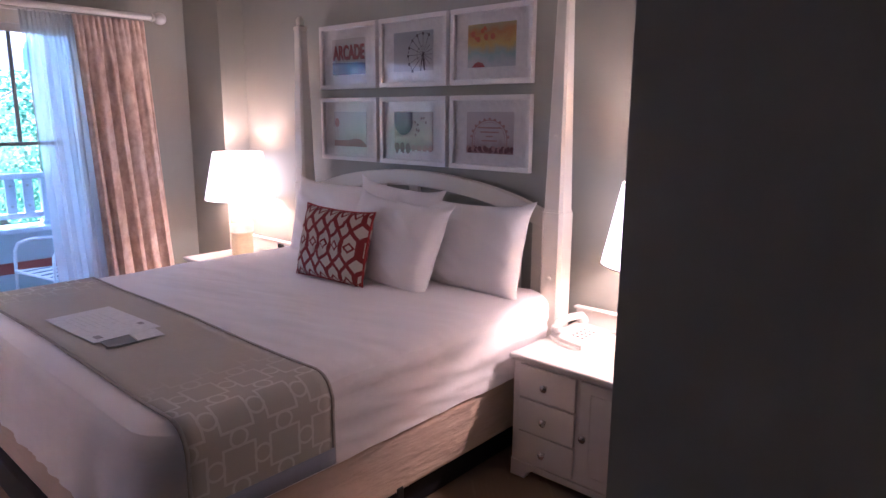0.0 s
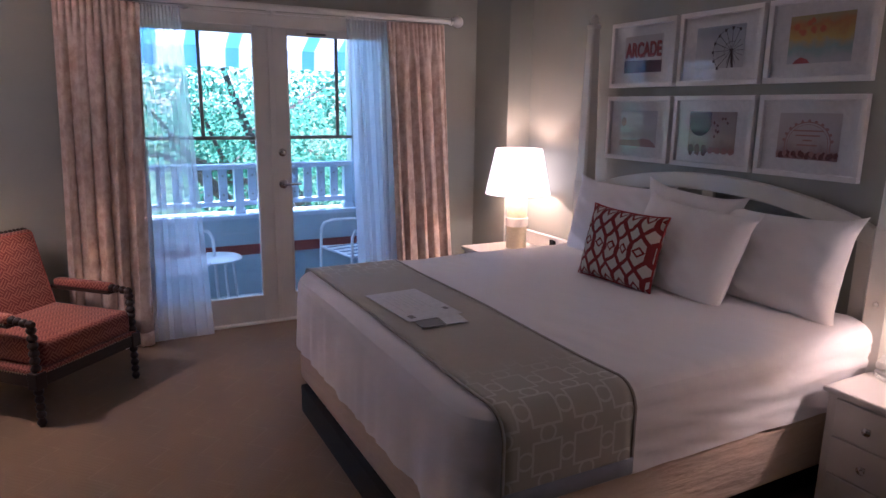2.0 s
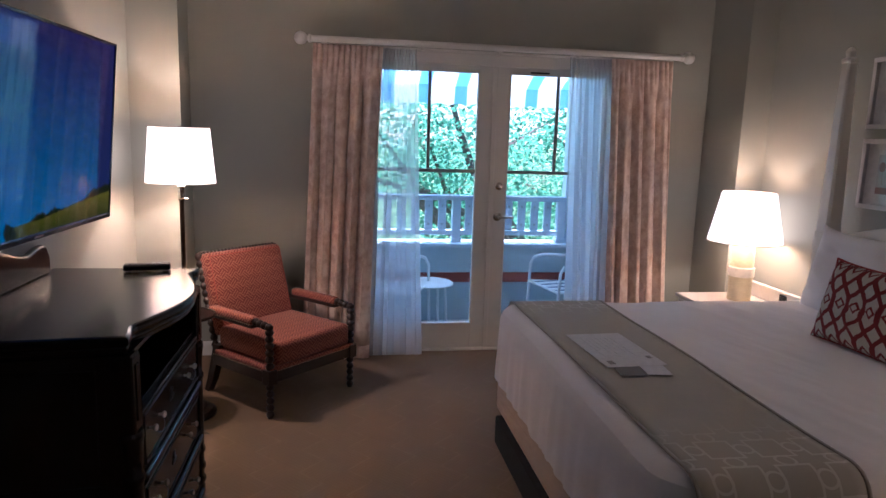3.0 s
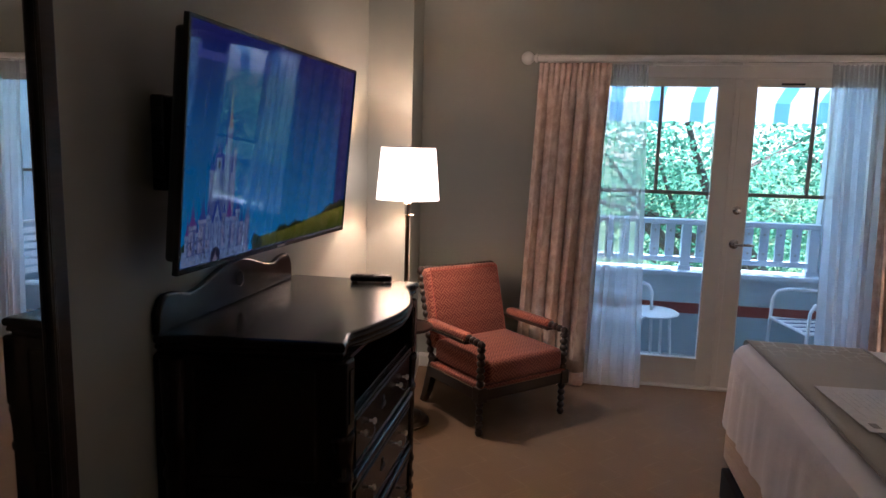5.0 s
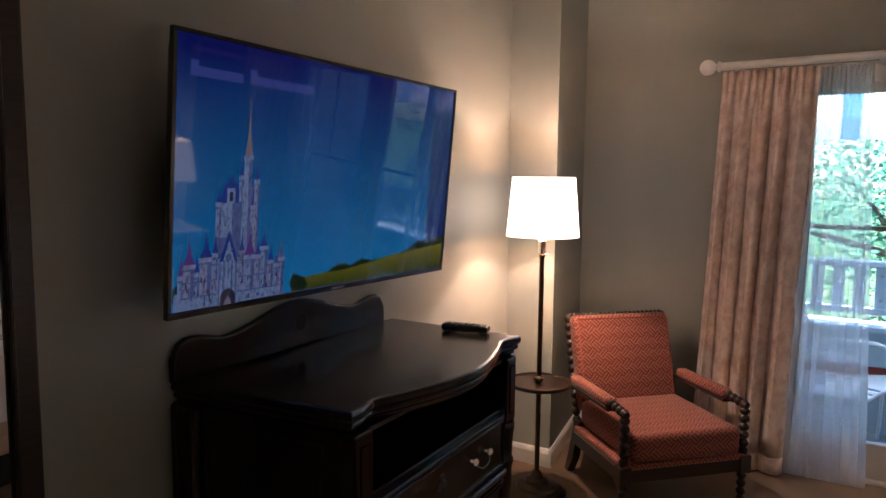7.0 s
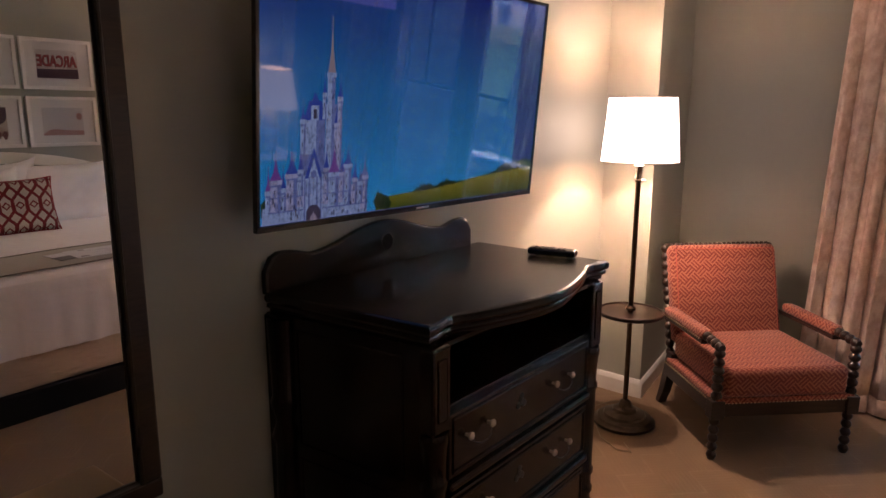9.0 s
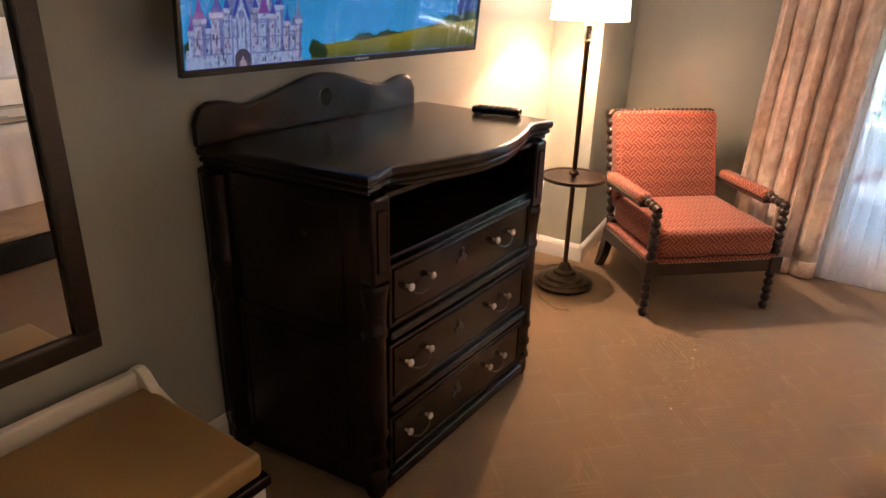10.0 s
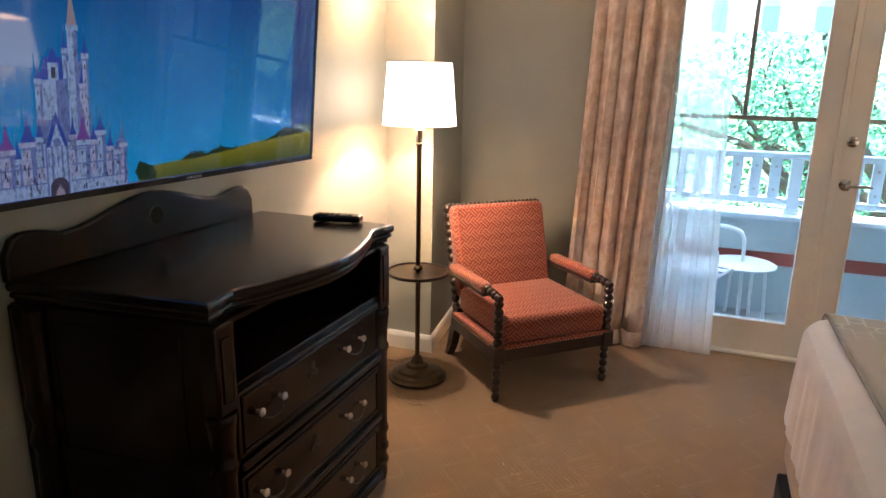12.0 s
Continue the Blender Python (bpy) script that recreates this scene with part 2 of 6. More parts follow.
def make_sheer():
    m = Mat("sheer_voile", 0.8)
    out = m.tree.nodes["Material Output"]
    tr, tl, df = m.node("ShaderNodeBsdfTransparent"), m.node("ShaderNodeBsdfTranslucent"), m.node("ShaderNodeBsdfDiffuse")
    for n in (tl, df):
        n.inputs["Color"].default_value = (0.95, 0.95, 0.95, 1)
    weave = m.noise(500, m.coords(scale=(1, 1, 0.2)), 2)
    a, b = m.node("ShaderNodeMixShader"), m.node("ShaderNodeMixShader")
    a.inputs[0].default_value = 0.06
    m.link(tl.outputs[0], a.inputs[1])
    m.link(df.outputs[0], a.inputs[2])
    m.link(m.math("ADD", m.math("MULTIPLY", weave, 0.25), 0.34), b.inputs[0])
    m.link(tr.outputs[0], b.inputs[1])
    m.link(a.outputs[0], b.inputs[2])
    m.link(b.outputs[0], out.inputs["Surface"])
    return m.mat


def make_glass(name, rough=0.0, tint=(1, 1, 1)):
    m = Mat(name, rough)
    m.bsdf.inputs["Transmission Weight"].default_value = 1.0
    m.bsdf.inputs["Base Color"].default_value = (*tint, 1)
    m.bsdf.inputs["IOR"].default_value = 1.45
    return m.mat


def make_glow(name, base, strength, rough=0.8):
    m = Mat(name, rough)
    n = m.noise(500, None, 2)
    m.colour(m.ramp(n, [(0.3, shade_of(base, 0.95)), (0.7, base)]))
    m.bsdf.inputs["Emission Color"].default_value = (*base, 1)
    m.bsdf.inputs["Emission Strength"].default_value = strength
    return m.mat


def make_screen(name, low, high, strength, z0=0.0, z1=1.0, rough=0.04, grain=0.0):
    """A lit display area, its colour running from low to high."""
    m = Mat(name, rough)
    sep = m.node("ShaderNodeSeparateXYZ")
    tc = m.node("ShaderNodeTexCoord")
    m.link(tc.outputs["Object"], sep.inputs[0])
    f = m.math("DIVIDE", m.math("SUBTRACT", sep.outputs[2], z0), z1 - z0)
    f = m.math("ADD", f, m.math("MULTIPLY", m.math("SUBTRACT", m.noise(3.0, m.coords(scale=(0.5, 1, 2))), 0.5), 0.25))
    c = m.ramp(f, [(0.0, low), (1.0, high)])
    if grain:
        fine = m.noise(95, m.coords(scale=(1.7, 1, 0.8)), 5, 0.7)
        c = m.mix(grain, c, m.ramp(fine, [(0.36, (0.12, 0.12, 0.14)), (0.5, (0.8, 0.8, 0.82)), (0.66, (1.0, 1.0, 1.0))]), "MULTIPLY")
    m.colour((0.004, 0.004, 0.005))
    m.bsdf.inputs["Specular IOR Level"].default_value = 0.34
    m.link(c, m.bsdf.inputs["Emission Color"])
    m.bsdf.inputs["Emission Strength"].default_value = strength
    return m.mat


def make_leaf():
    m = Mat("tree_leaf", 0.8)
    m.bsdf.inputs["Specular IOR Level"].default_value = 0.15
    info = m.node("ShaderNodeNewGeometry")
    c = m.ramp(info.outputs["Random Per Island"], [(0.0, (0.06, 0.20, 0.12)), (0.5, (0.09, 0.27, 0.17)), (1.0, (0.13, 0.34, 0.22))])
    m.colour(c)
    out = m.tree.nodes["Material Output"]
    tl, mx = m.node("ShaderNodeBsdfTranslucent"), m.node("ShaderNodeMixShader")
    m.link(c, tl.inputs["Color"])
    mx.inputs[0].default_value = 0.6
    m.link(m.bsdf.outputs[0], mx.inputs[1])
    m.link(tl.outputs[0], mx.inputs[2])
    m.link(mx.outputs[0], out.inputs["Surface"])
    return m.mat


def make_awning():
    m = Mat("awning_canvas", 0.8)
    sep = m.node("ShaderNodeSeparateXYZ")
    m.link(m.coords(), sep.inputs[0])
    band = m.math("GREATER_THAN", m.math("COSINE", m.math("MULTIPLY", m.math("SUBTRACT", sep.outputs[1], 1.21), 2 * math.pi / 0.35)), 0.48)
    c = m.mix(band, (0.80, 0.82, 0.82), (0.30, 0.52, 0.66))
    m.colour(c)
    out = m.tree.nodes["Material Output"]
    tl, mx = m.node("ShaderNodeBsdfTranslucent"), m.node("ShaderNodeMixShader")
    m.link(c, tl.inputs["Color"])
    mx.inputs[0].default_value = 0.6
    m.link(m.bsdf.outputs[0], mx.inputs[1])
    m.link(tl.outputs[0], mx.inputs[2])
    m.link(mx.outputs[0], out.inputs["Surface"])
    return m.mat


WALL = paint("sage_wall_paint", (0.335, 0.335, 0.285), 0.55, 260, 0.2, 0.03)
CEIL = paint("ceiling_paint", (0.82, 0.80, 0.76), 0.8)
TRIM = paint("white_trim_paint", (0.74, 0.72, 0.67), 0.35)
CREAM = paint("cream_furniture_paint", (0.70, 0.66, 0.57), 0.32, 120, 0.08, 0.04)
WHITE_GLOSS = paint("white_furniture_paint", (0.67, 0.63, 0.59), 0.3, 120, 0.06, 0.03)
CARPET = make_carpet()
ESPRESSO = wood("espresso_wood", (0.0125, 0.0058, 0.0038), 0.22)
ESPRESSO.node_tree.nodes["Principled BSDF"].inputs["Specular IOR Level"].default_value = 0.36
WALNUT = wood("dark_turned_wood", (0.028, 0.014, 0.009), 0.32)
MIRROR_WOOD = wood("mirror_frame_wood", (0.03, 0.017, 0.011), 0.35)
LINEN = make_linen()

PILLOW_COTTON = cloth("white_pillow_cotton", (0.89, 0.85, 0.82), 900, 0.02)
BOX_COVER = make_box_cover()
DARK_BASE = cloth("dark_bed_base_cloth", (0.008, 0.006, 0.0055), 400, 0.1, sheen=0.0)
HEM = cloth("blue_grey_hem", (0.27, 0.28, 0.32), 600)
RUNNER = make_runner()
KEY = make_key_fabric()
TRELLIS = make_trellis()
RED_PIPING = cloth("red_piping", (0.34, 0.02, 0.018))
KEY_PIPING = cloth("rust_piping", (0.36, 0.07, 0.04))
DRAPE = make_drape()
SHEER = make_sheer()
GLASS = make_glass("window_glass", 0.0, (0.78, 0.89, 0.94))
PICTURE_GLASS = make_glass("picture_glass")
PICTURE_GLASS.node_tree.nodes["Principled BSDF"].inputs["IOR"].default_value = 1.24
NICKEL = metal("brushed_nickel", (0.62, 0.60, 0.57), 0.25)
BRONZE = metal("aged_bronze", (0.10, 0.072, 0.048), 0.35)
NAILS = metal("nailhead_brass", (0.55, 0.42, 0.28), 0.3)
PEWTER = metal("dark_pewter", (0.16, 0.155, 0.15), 0.3)
IRON = flat("black_metal", (0.02, 0.02, 0.02), 0.4)
VOID = flat("hollow_shade_black", (0.002, 0.002, 0.002), 0.95)
BLACK = flat("black_plastic", (0.012, 0.012, 0.013), 0.25)
PORCELAIN = flat("porcelain_knob", (0.62, 0.55, 0.45), 0.2)
LAMP_CREAM = flat("cream_lamp_ceramic", (0.56, 0.49, 0.33), 0.4)
LAMP_BAND = flat("white_lamp_band", (0.72, 0.68, 0.62), 0.4)
SHADE_GLOW = make_glow("lit_lampshade", (1.0, 0.83, 0.63), 0.36)
FLOOR_SHADE_GLOW = make_glow("lit_floor_lampshade", (1.0, 0.82, 0.62), 0.60)
SHADE_TRIM = cloth("lampshade_trim", (0.62, 0.50, 0.36))
TAN_VINYL = paint("tan_vinyl", (0.31, 0.175, 0.055), 0.45, 300, 0.2, 0.06)
PAPER = flat("white_paper", (0.72, 0.70, 0.69), 0.7)
CARD_GREY = flat("grey_card", (0.20, 0.19, 0.18), 0.6)
FAINT_INK = flat("pale_grey_ink", (0.56, 0.54, 0.53), 0.7)
INK = flat("grey_ink", (0.30, 0.28, 0.27), 0.7)
PHONE = flat("white_phone_plastic", (0.72, 0.69, 0.64), 0.35)
CLEAR_CORD = flat("clear_cord", (0.34, 0.27, 0.19), 0.25)
PHONE_KEY = flat("grey_phone_key", (0.50, 0.47, 0.44), 0.4)
MAT_BOARD = flat("white_mat_board", (0.80, 0.775, 0.75), 0.8)
PICTURE_WHITE = paint("white_picture_frame", (0.76, 0.73, 0.70), 0.35)
# white paint with the bluish shade under the awning put into its colour
OUT_WHITE_SHADED = paint("exterior_white_with_shade", (0.52, 0.60, 0.68), 0.5)
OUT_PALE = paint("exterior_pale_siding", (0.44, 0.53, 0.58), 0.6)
OUT_RED = paint("exterior_red_band", (0.30, 0.055, 0.04), 0.6)
OUT_FLOOR = paint("balcony_deck", (0.30, 0.33, 0.33), 0.7, 60, 0.3, 0.1)
PATIO_WHITE = paint("white_patio_metal", (0.74, 0.75, 0.76), 0.4)
STRAP_BLUE = cloth("blue_strap_webbing", (0.12, 0.16, 0.24))
STRAP_WHITE = cloth("white_strap_webbing", (0.72, 0.74, 0.76))
AWNING = make_awning()
LEAF = make_leaf()
BARK = wood("tree_bark", (0.10, 0.075, 0.055), 0.9)
GRASS = paint("lawn", (0.06, 0.12, 0.03), 0.9, 40, 0.5, 0.3, 0.4)
MIRROR = Mat("silvered_mirror", 0.0, 1.0).colour((0.86, 0.86, 0.85)).mat
LOUVRE = paint("closet_door_paint", (0.58, 0.56, 0.52), 0.4)


# ---- building helpers ----
def part(name, bm, material, parent=None, label="", smooth=False, m=None):
    me = bpy.data.meshes.new(name)
    bmesh.ops.recalc_face_normals(bm, faces=bm.faces)
    bm.to_mesh(me)
    bm.free()
    me.materials.append(material)
    if smooth:
        me.shade_smooth()
        me.set_sharp_from_angle(angle=radians(42))
    ob = new(name, me)
    if parent is not None:
        ob.parent = parent
    if m is not None:
        ob.matrix_basis = m
    if label:
        ob["label"] = label
    return ob


def thing(name, m, label, category, group=""):
    ob = new(name)
    ob.matrix_basis = m
    ob.empty_display_size = 0.1
    return tagged(ob, label, category, group)


def block(x0, x1, y0, y1, z0, z1, bevel=0.0, seg=2, bm=None):
    own = bmesh.new()
    bmesh.ops.create_cube(own, size=1.0, matrix=Matrix.Translation(((x0 + x1) / 2, (y0 + y1) / 2, (z0 + z1) / 2)) @ Matrix.Diagonal((abs(x1 - x0), abs(y1 - y0), abs(z1 - z0), 1)))
    if bevel:
        bmesh.ops.bevel(own, geom=own.edges[:], offset=bevel, segments=seg, affect="EDGES", profile=0.5)
    return joined(bm, own)


def joined(bm, own, m=None):
    """own, or own poured into bm."""
    if m is not None:
        bmesh.ops.transform(own, matrix=m, verts=own.verts)
    if bm is None:
        return own
    me = bpy.data.meshes.new("pour")
    own.to_mesh(me)
    own.free()
    bm.from_mesh(me)
    bpy.data.meshes.remove(me)
    return bm


def lathe(profile, seg=28, bm=None, m=None):
    """A turned solid from rows of (radius, z), round the z axis."""
    own = bmesh.new()
    rings = []
    for r, z in profile:
        rings.append([own.verts.new((max(r, 1e-4) * math.cos(2 * math.pi * k / seg), max(r, 1e-4) * math.sin(2 * math.pi * k / seg), z)) for k in range(seg)])
    for a, b in zip(rings, rings[1:]):
        for k in range(seg):
            own.faces.new((a[k], a[(k + 1) % seg], b[(k + 1) % seg], b[k]))
    own.faces.new(list(reversed(rings[0])))
    own.faces.new(rings[-1])
    return joined(bm, own, m)


def tube(points, r, seg=10, bm=None, closed=False):
    """A round bar along points."""
    own = bmesh.new()
    pts = [Vector(p) for p in points]
    rings = []
    side = None
    for i, p in enumerate(pts):
        a, b = pts[max(i - 1, 0)], pts[min(i + 1, len(pts) - 1)]
        if closed:
            a, b = pts[i - 1], pts[(i + 1) % len(pts)]
        d = (b - a).normalized()
        if side is None:
            side = d.orthogonal().normalized()
        side = (side - d * side.dot(d)).normalized()
        up = d.cross(side)
        rings.append([own.verts.new(p + r * (math.cos(2 * math.pi * k / seg) * side + math.sin(2 * math.pi * k / seg) * up)) for k in range(seg)])
    pairs = list(zip(rings, rings[1:])) + ([(rings[-1], rings[0])] if closed else [])
    for a, b in pairs:
        for k in range(seg):
            own.faces.new((a[k], a[(k + 1) % seg], b[(k + 1) % seg], b[k]))
    if not closed:
        own.faces.new(list(reversed(rings[0])))
        own.faces.new(rings[-1])
    return joined(bm, own)


def slab(outline, y0, y1, bevel=0.0, bm=None):
    """An outline of (x, z), extruded from y0 to y1."""
    own = bmesh.new()
    f = own.faces.new([own.verts.new((x, y0, z)) for x, z in outline])
    top = bmesh.ops.extrude_face_region(own, geom=[f])["geom"]
    bmesh.ops.translate(own, verts=[g for g in top if isinstance(g, bmesh.types.BMVert)], vec=(0, y1 - y0, 0))
    if bevel:
        bmesh.ops.bevel(own, geom=[e for e in own.edges if abs(e.verts[0].co.y - e.verts[1].co.y) < 1e-6], offset=bevel, segments=2, affect="EDGES", profile=0.5)
    return joined(bm, own)


def prism(outline, z0, z1, bevel=0.0, bm=None):
    """An outline of (x, y), extruded from z0 to z1."""
    own = bmesh.new()
    f = own.faces.new([own.verts.new((x, y, z0)) for x, y in outline])
    top = bmesh.ops.extrude_face_region(own, geom=[f])["geom"]
    bmesh.ops.translate(own, verts=[g for g in top if isinstance(g, bmesh.types.BMVert)], vec=(0, 0, z1 - z0))
    if bevel:
        bmesh.ops.bevel(own, geom=[e for e in own.edges if abs(e.verts[0].co.z - e.verts[1].co.z) < 1e-6], offset=bevel, segments=2, affect="EDGES", profile=0.5)
    return joined(bm, own)


def structure(name, bm, material, label, category, parent=None, smooth=False):
    return tagged(part(name, bm, material, parent, "", smooth), label, category, "", "structure")


def box_uv(bm, scale=1.0):
    """Metre-true coordinates on each face, along its main axis."""
    uv = bm.loops.layers.uv.verify()
    for f in bm.faces:
        n = f.normal
        a = max(range(3), key=lambda i: abs(n[i]))
        i, j = [(1, 2), (0, 2), (0, 1)][a]
        for loop in f.loops:
            loop[uv].uv = (loop.vert.co[i] * scale, loop.vert.co[j] * scale)
    return bm


XW, YH, YT, ZC = -4.58, 2.985, -1.10, 2.75


# ---- setting ----
def wall_with_hole(x0, x1, y0, y1, z0, z1, hy0, hy1, hz1):
    """A wall across x, from x0 to x1, with a doorway from the floor up."""
    bm = block(x0, x1, y0, hy0, z0, z1)
    block(x0, x1, hy1, y1, z0, z1, bm=bm)
    block(x0, x1, hy0, hy1, hz1, z1, bm=bm)
    return bm


DOOR_Y0, DOOR_Y1, DOOR_TOP, SPLIT = 0.205, 2.12, 2.10, 1.1625
structure("floor", block(XW, 1.7, YT, YH, -0.12, 0.0), CARPET, "tan carpet woven in small basketweave squares", "floor")
structure("ceiling", block(XW - 0.2, 1.9, YT - 0.2, YH + 0.2, ZC, ZC + 0.12), CEIL, "plain pale painted ceiling", "ceiling")
structure("wall_west", wall_with_hole(XW - 0.17, XW, YT - 0.15, YH + 0.15, -0.12, ZC, DOOR_Y0 - 0.05, DOOR_Y1 + 0.05, DOOR_TOP + 0.05), WALL, "sage grey painted wall round the balcony doors", "wall")
structure("wall_north", block(XW, 1.7, YH, YH + 0.15, -0.12, ZC), WALL, "sage grey painted wall behind the bed", "wall")
structure("wall_south", block(XW, 1.7, YT - 0.15, YT, -0.12, ZC), WALL, "sage grey painted wall behind the television", "wall")
structure("wall_east", block(1.7, 1.85, YT - 0.15, YH + 0.15, -0.12, ZC), WALL, "plain sage grey painted wall", "wall")
structure("pilaster_south", prism([(XW, YT), (-3.875, YT), (-3.875, -0.825), (XW, -0.92)], 0, ZC), WALL, "sage grey boxed-out corner beside the floor lamp", "wall")
structure("pilaster_north", prism([(XW, YH), (XW, 2.785), (-4.10, 2.785), (-4.10, YH)], 0, ZC), WALL, "sage grey boxed-out corner behind the nightstand", "wall")
structure("closet_wall", prism([(0.02, 0.757), (1.7, 0.757), (1.7, YH), (0.06, YH)], 0, ZC), WALL, "sage grey wall of the closet, in shadow", "wall")

BASE_PROFILE = [(0.0, 0.0), (0.016, 0.0), (0.016, 0.075), (0.012, 0.088), (0.006, 0.1), (0.0, 0.1)]


def baseboard(a, b, side):
    """A moulded skirting along the floor from a to b; side: the way out of the wall."""
    bm = bmesh.new()
    a, b, n = Vector((*a, 0)), Vector((*b, 0)), Vector((*side, 0)).normalized()
    ends = [[bm.verts.new(p + n * d + Vector((0, 0, z))) for d, z in BASE_PROFILE] for p in (a, b)]
    k = len(BASE_PROFILE)
    for i in range(k):
        bm.faces.new((ends[0][i], ends[0][(i + 1) % k], ends[1][(i + 1) % k], ends[1][i]))
    bm.faces.new(ends[0])
    bm.faces.new(list(reversed(ends[1])))
    return structure("baseboard", bm, TRIM, "white painted skirting along the wall", "baseboard")


baseboard((-3.875, YT), (1.7, YT), (0, 1))
baseboard((-3.875, YT + 0.016), (-3.875, -0.825), (1, 0))
baseboard((-3.859, -0.825), (XW, -0.92), (-0.13, 1))
baseboard((XW, -0.90), (XW, DOOR_Y0 - 0.13), (1, 0))
baseboard((XW, DOOR_Y1 + 0.13), (XW, 2.785), (1, 0))
baseboard((XW + 0.016, 2.785), (-4.084, 2.785), (0, -1))
baseboard((-4.10, 2.785), (-4.10, YH), (1, 0))
baseboard((-4.084, YH), (0.05, YH), (0, -1))


# ---- balcony doors ----
def casing():
    x0, x1 = XW, XW + 0.022
    bm = block(x0, x1, DOOR_Y0 - 0.13, DOOR_Y0 - 0.03, 0, DOOR_TOP - 0.018, 0.006)
    block(x0, x1, DOOR_Y1 + 0.03, DOOR_Y1 + 0.13, 0, DOOR_TOP - 0.018, 0.006, bm=bm)
    block(x0, x1 + 0.004, DOOR_Y0 - 0.14, DOOR_Y1 + 0.14, DOOR_TOP - 0.018, DOOR_TOP + 0.066, 0.006, bm=bm)
    block(XW - 0.16, XW, DOOR_Y0 - 0.05, DOOR_Y0, 0, DOOR_TOP + 0.05, bm=bm)
    block(XW - 0.16, XW, DOOR_Y1, DOOR_Y1 + 0.05, 0, DOOR_TOP + 0.05, bm=bm)
    block(XW - 0.16, XW, DOOR_Y0, DOOR_Y1, DOOR_TOP, DOOR_TOP + 0.05, bm=bm)
    return bm


structure("door_trim", casing(), TRIM, "white painted casing round the balcony doors", "trim")
structure("door_sill", block(XW - 0.17, XW + 0.01, DOOR_Y0, DOOR_Y1, -0.1, 0.012, 0.004), TRIM, "pale painted threshold under the balcony doors", "sill")


def french_door(name, y0, y1, outer_low):
    """A glazed leaf; outer_low: whether its outer stile lies at y0."""
    d = tagged(new(name), "white glazed balcony door, closed, with thin glazing bars coloured as in shade", "door", "", "structure")
    x0, x1 = XW - 0.07, XW - 0.025
    gy0, gy1 = (y0 + 0.13, y1 - 0.118) if outer_low else (y0 + 0.118, y1 - 0.13)
    gz0, gz1 = 0.207, 2.037
    bm = block(x0, x1, y0, gy0, 0.015, 2.09, 0.004)
    block(x0, x1, gy1, y1, 0.015, 2.09, 0.004, bm=bm)
    block(x0 + 0.002, x1 - 0.002, gy0, gy1, 0.015, gz0, bm=bm)
    block(x0 + 0.002, x1 - 0.002, gy0, gy1, gz1, 2.09, bm=bm)
    part("leaf", bm, TRIM, d)
    mun = 0.695 if outer_low else 1.64
    part("glazing_bar", block(x0 + 0.012, x1 - 0.008, gy0, gy1, 1.331, 1.355, 0.003), SHADE_GREY, d, "thin glazing bar with its shade put into a grey colour")
    part("glazing_bar", block(x0 + 0.012, x1 - 0.008, mun - 0.011, mun + 0.011, 1.355, gz1, 0.003), SHADE_GREY, d, "thin glazing bar with its shade put into a grey colour")
    for a, b, c, e in ((gy0, gy1, gz0, 1.331), (gy0, mun - 0.011, 1.355, gz1), (mun + 0.011, gy1, 1.355, gz1)):
        p = part("pane", block(x0 + 0.018, x0 + 0.024, a, b, c, e), GLASS, d)
        p.visible_shadow = False
    bead = 0.012
    bm = block(x1, x1 + 0.006, gy0 - bead, gy1 + bead, gz0 - bead, gz0, 0.002)
    block(x1, x1 + 0.006, gy0 - bead, gy1 + bead, gz1, gz1 + bead, 0.002, bm=bm)
    block(x1, x1 + 0.006, gy0 - bead, gy0, gz0, gz1, 0.002, bm=bm)
    block(x1, x1 + 0.006, gy1, gy1 + bead, gz0, gz1, 0.002, bm=bm)
    part("glazing_bead", bm, TRIM, d)
    return d


# grey that holds the shade of the bars seen against daylight
SHADE_GREY = paint("shaded_glazing_bar", (0.34, 0.35, 0.33), 0.5)
door_left = french_door("door_1", DOOR_Y0 + 0.003, SPLIT - 0.002, True)
door_right = french_door("door_2", SPLIT + 0.002, DOOR_Y1 - 0.003, False)
xf = XW - 0.025
bm = lathe([(0.032, 0), (0.032, 0.004), (0.020, 0.010), (0.010, 0.012), (0.010, 0.045), (0.001, 0.046)], m=pose(xf, 1.222, 1.014, 0, 90, 0))
tube([(xf + 0.04, 1.222, 1.014), (xf + 0.052, 1.232, 1.014), (xf + 0.055, 1.26, 1.015), (xf + 0.053, 1.30, 1.017), (xf + 0.05, 1.335, 1.014)], 0.009, bm=bm)
part("door_handle", bm, NICKEL, door_right, "nickel lever handle", True)
part("deadbolt", lathe([(0.028, 0), (0.028, 0.006), (0.02, 0.012), (0.012, 0.014), (0.012, 0.022), (0.001, 0.023)], m=pose(xf, 1.222, 1.239, 0, 90, 0)), NICKEL, door_right, "nickel deadbolt rose", True)
part("astragal", block(xf, xf + 0.012, SPLIT - 0.018, SPLIT + 0.018, 0.02, 2.085, 0.004), TRIM, door_right)
part("top_latch", block(xf, xf + 0.010, 1.42, 1.56, 2.050, 2.062, 0.003), IRON, door_right, "small dark door closer arm")


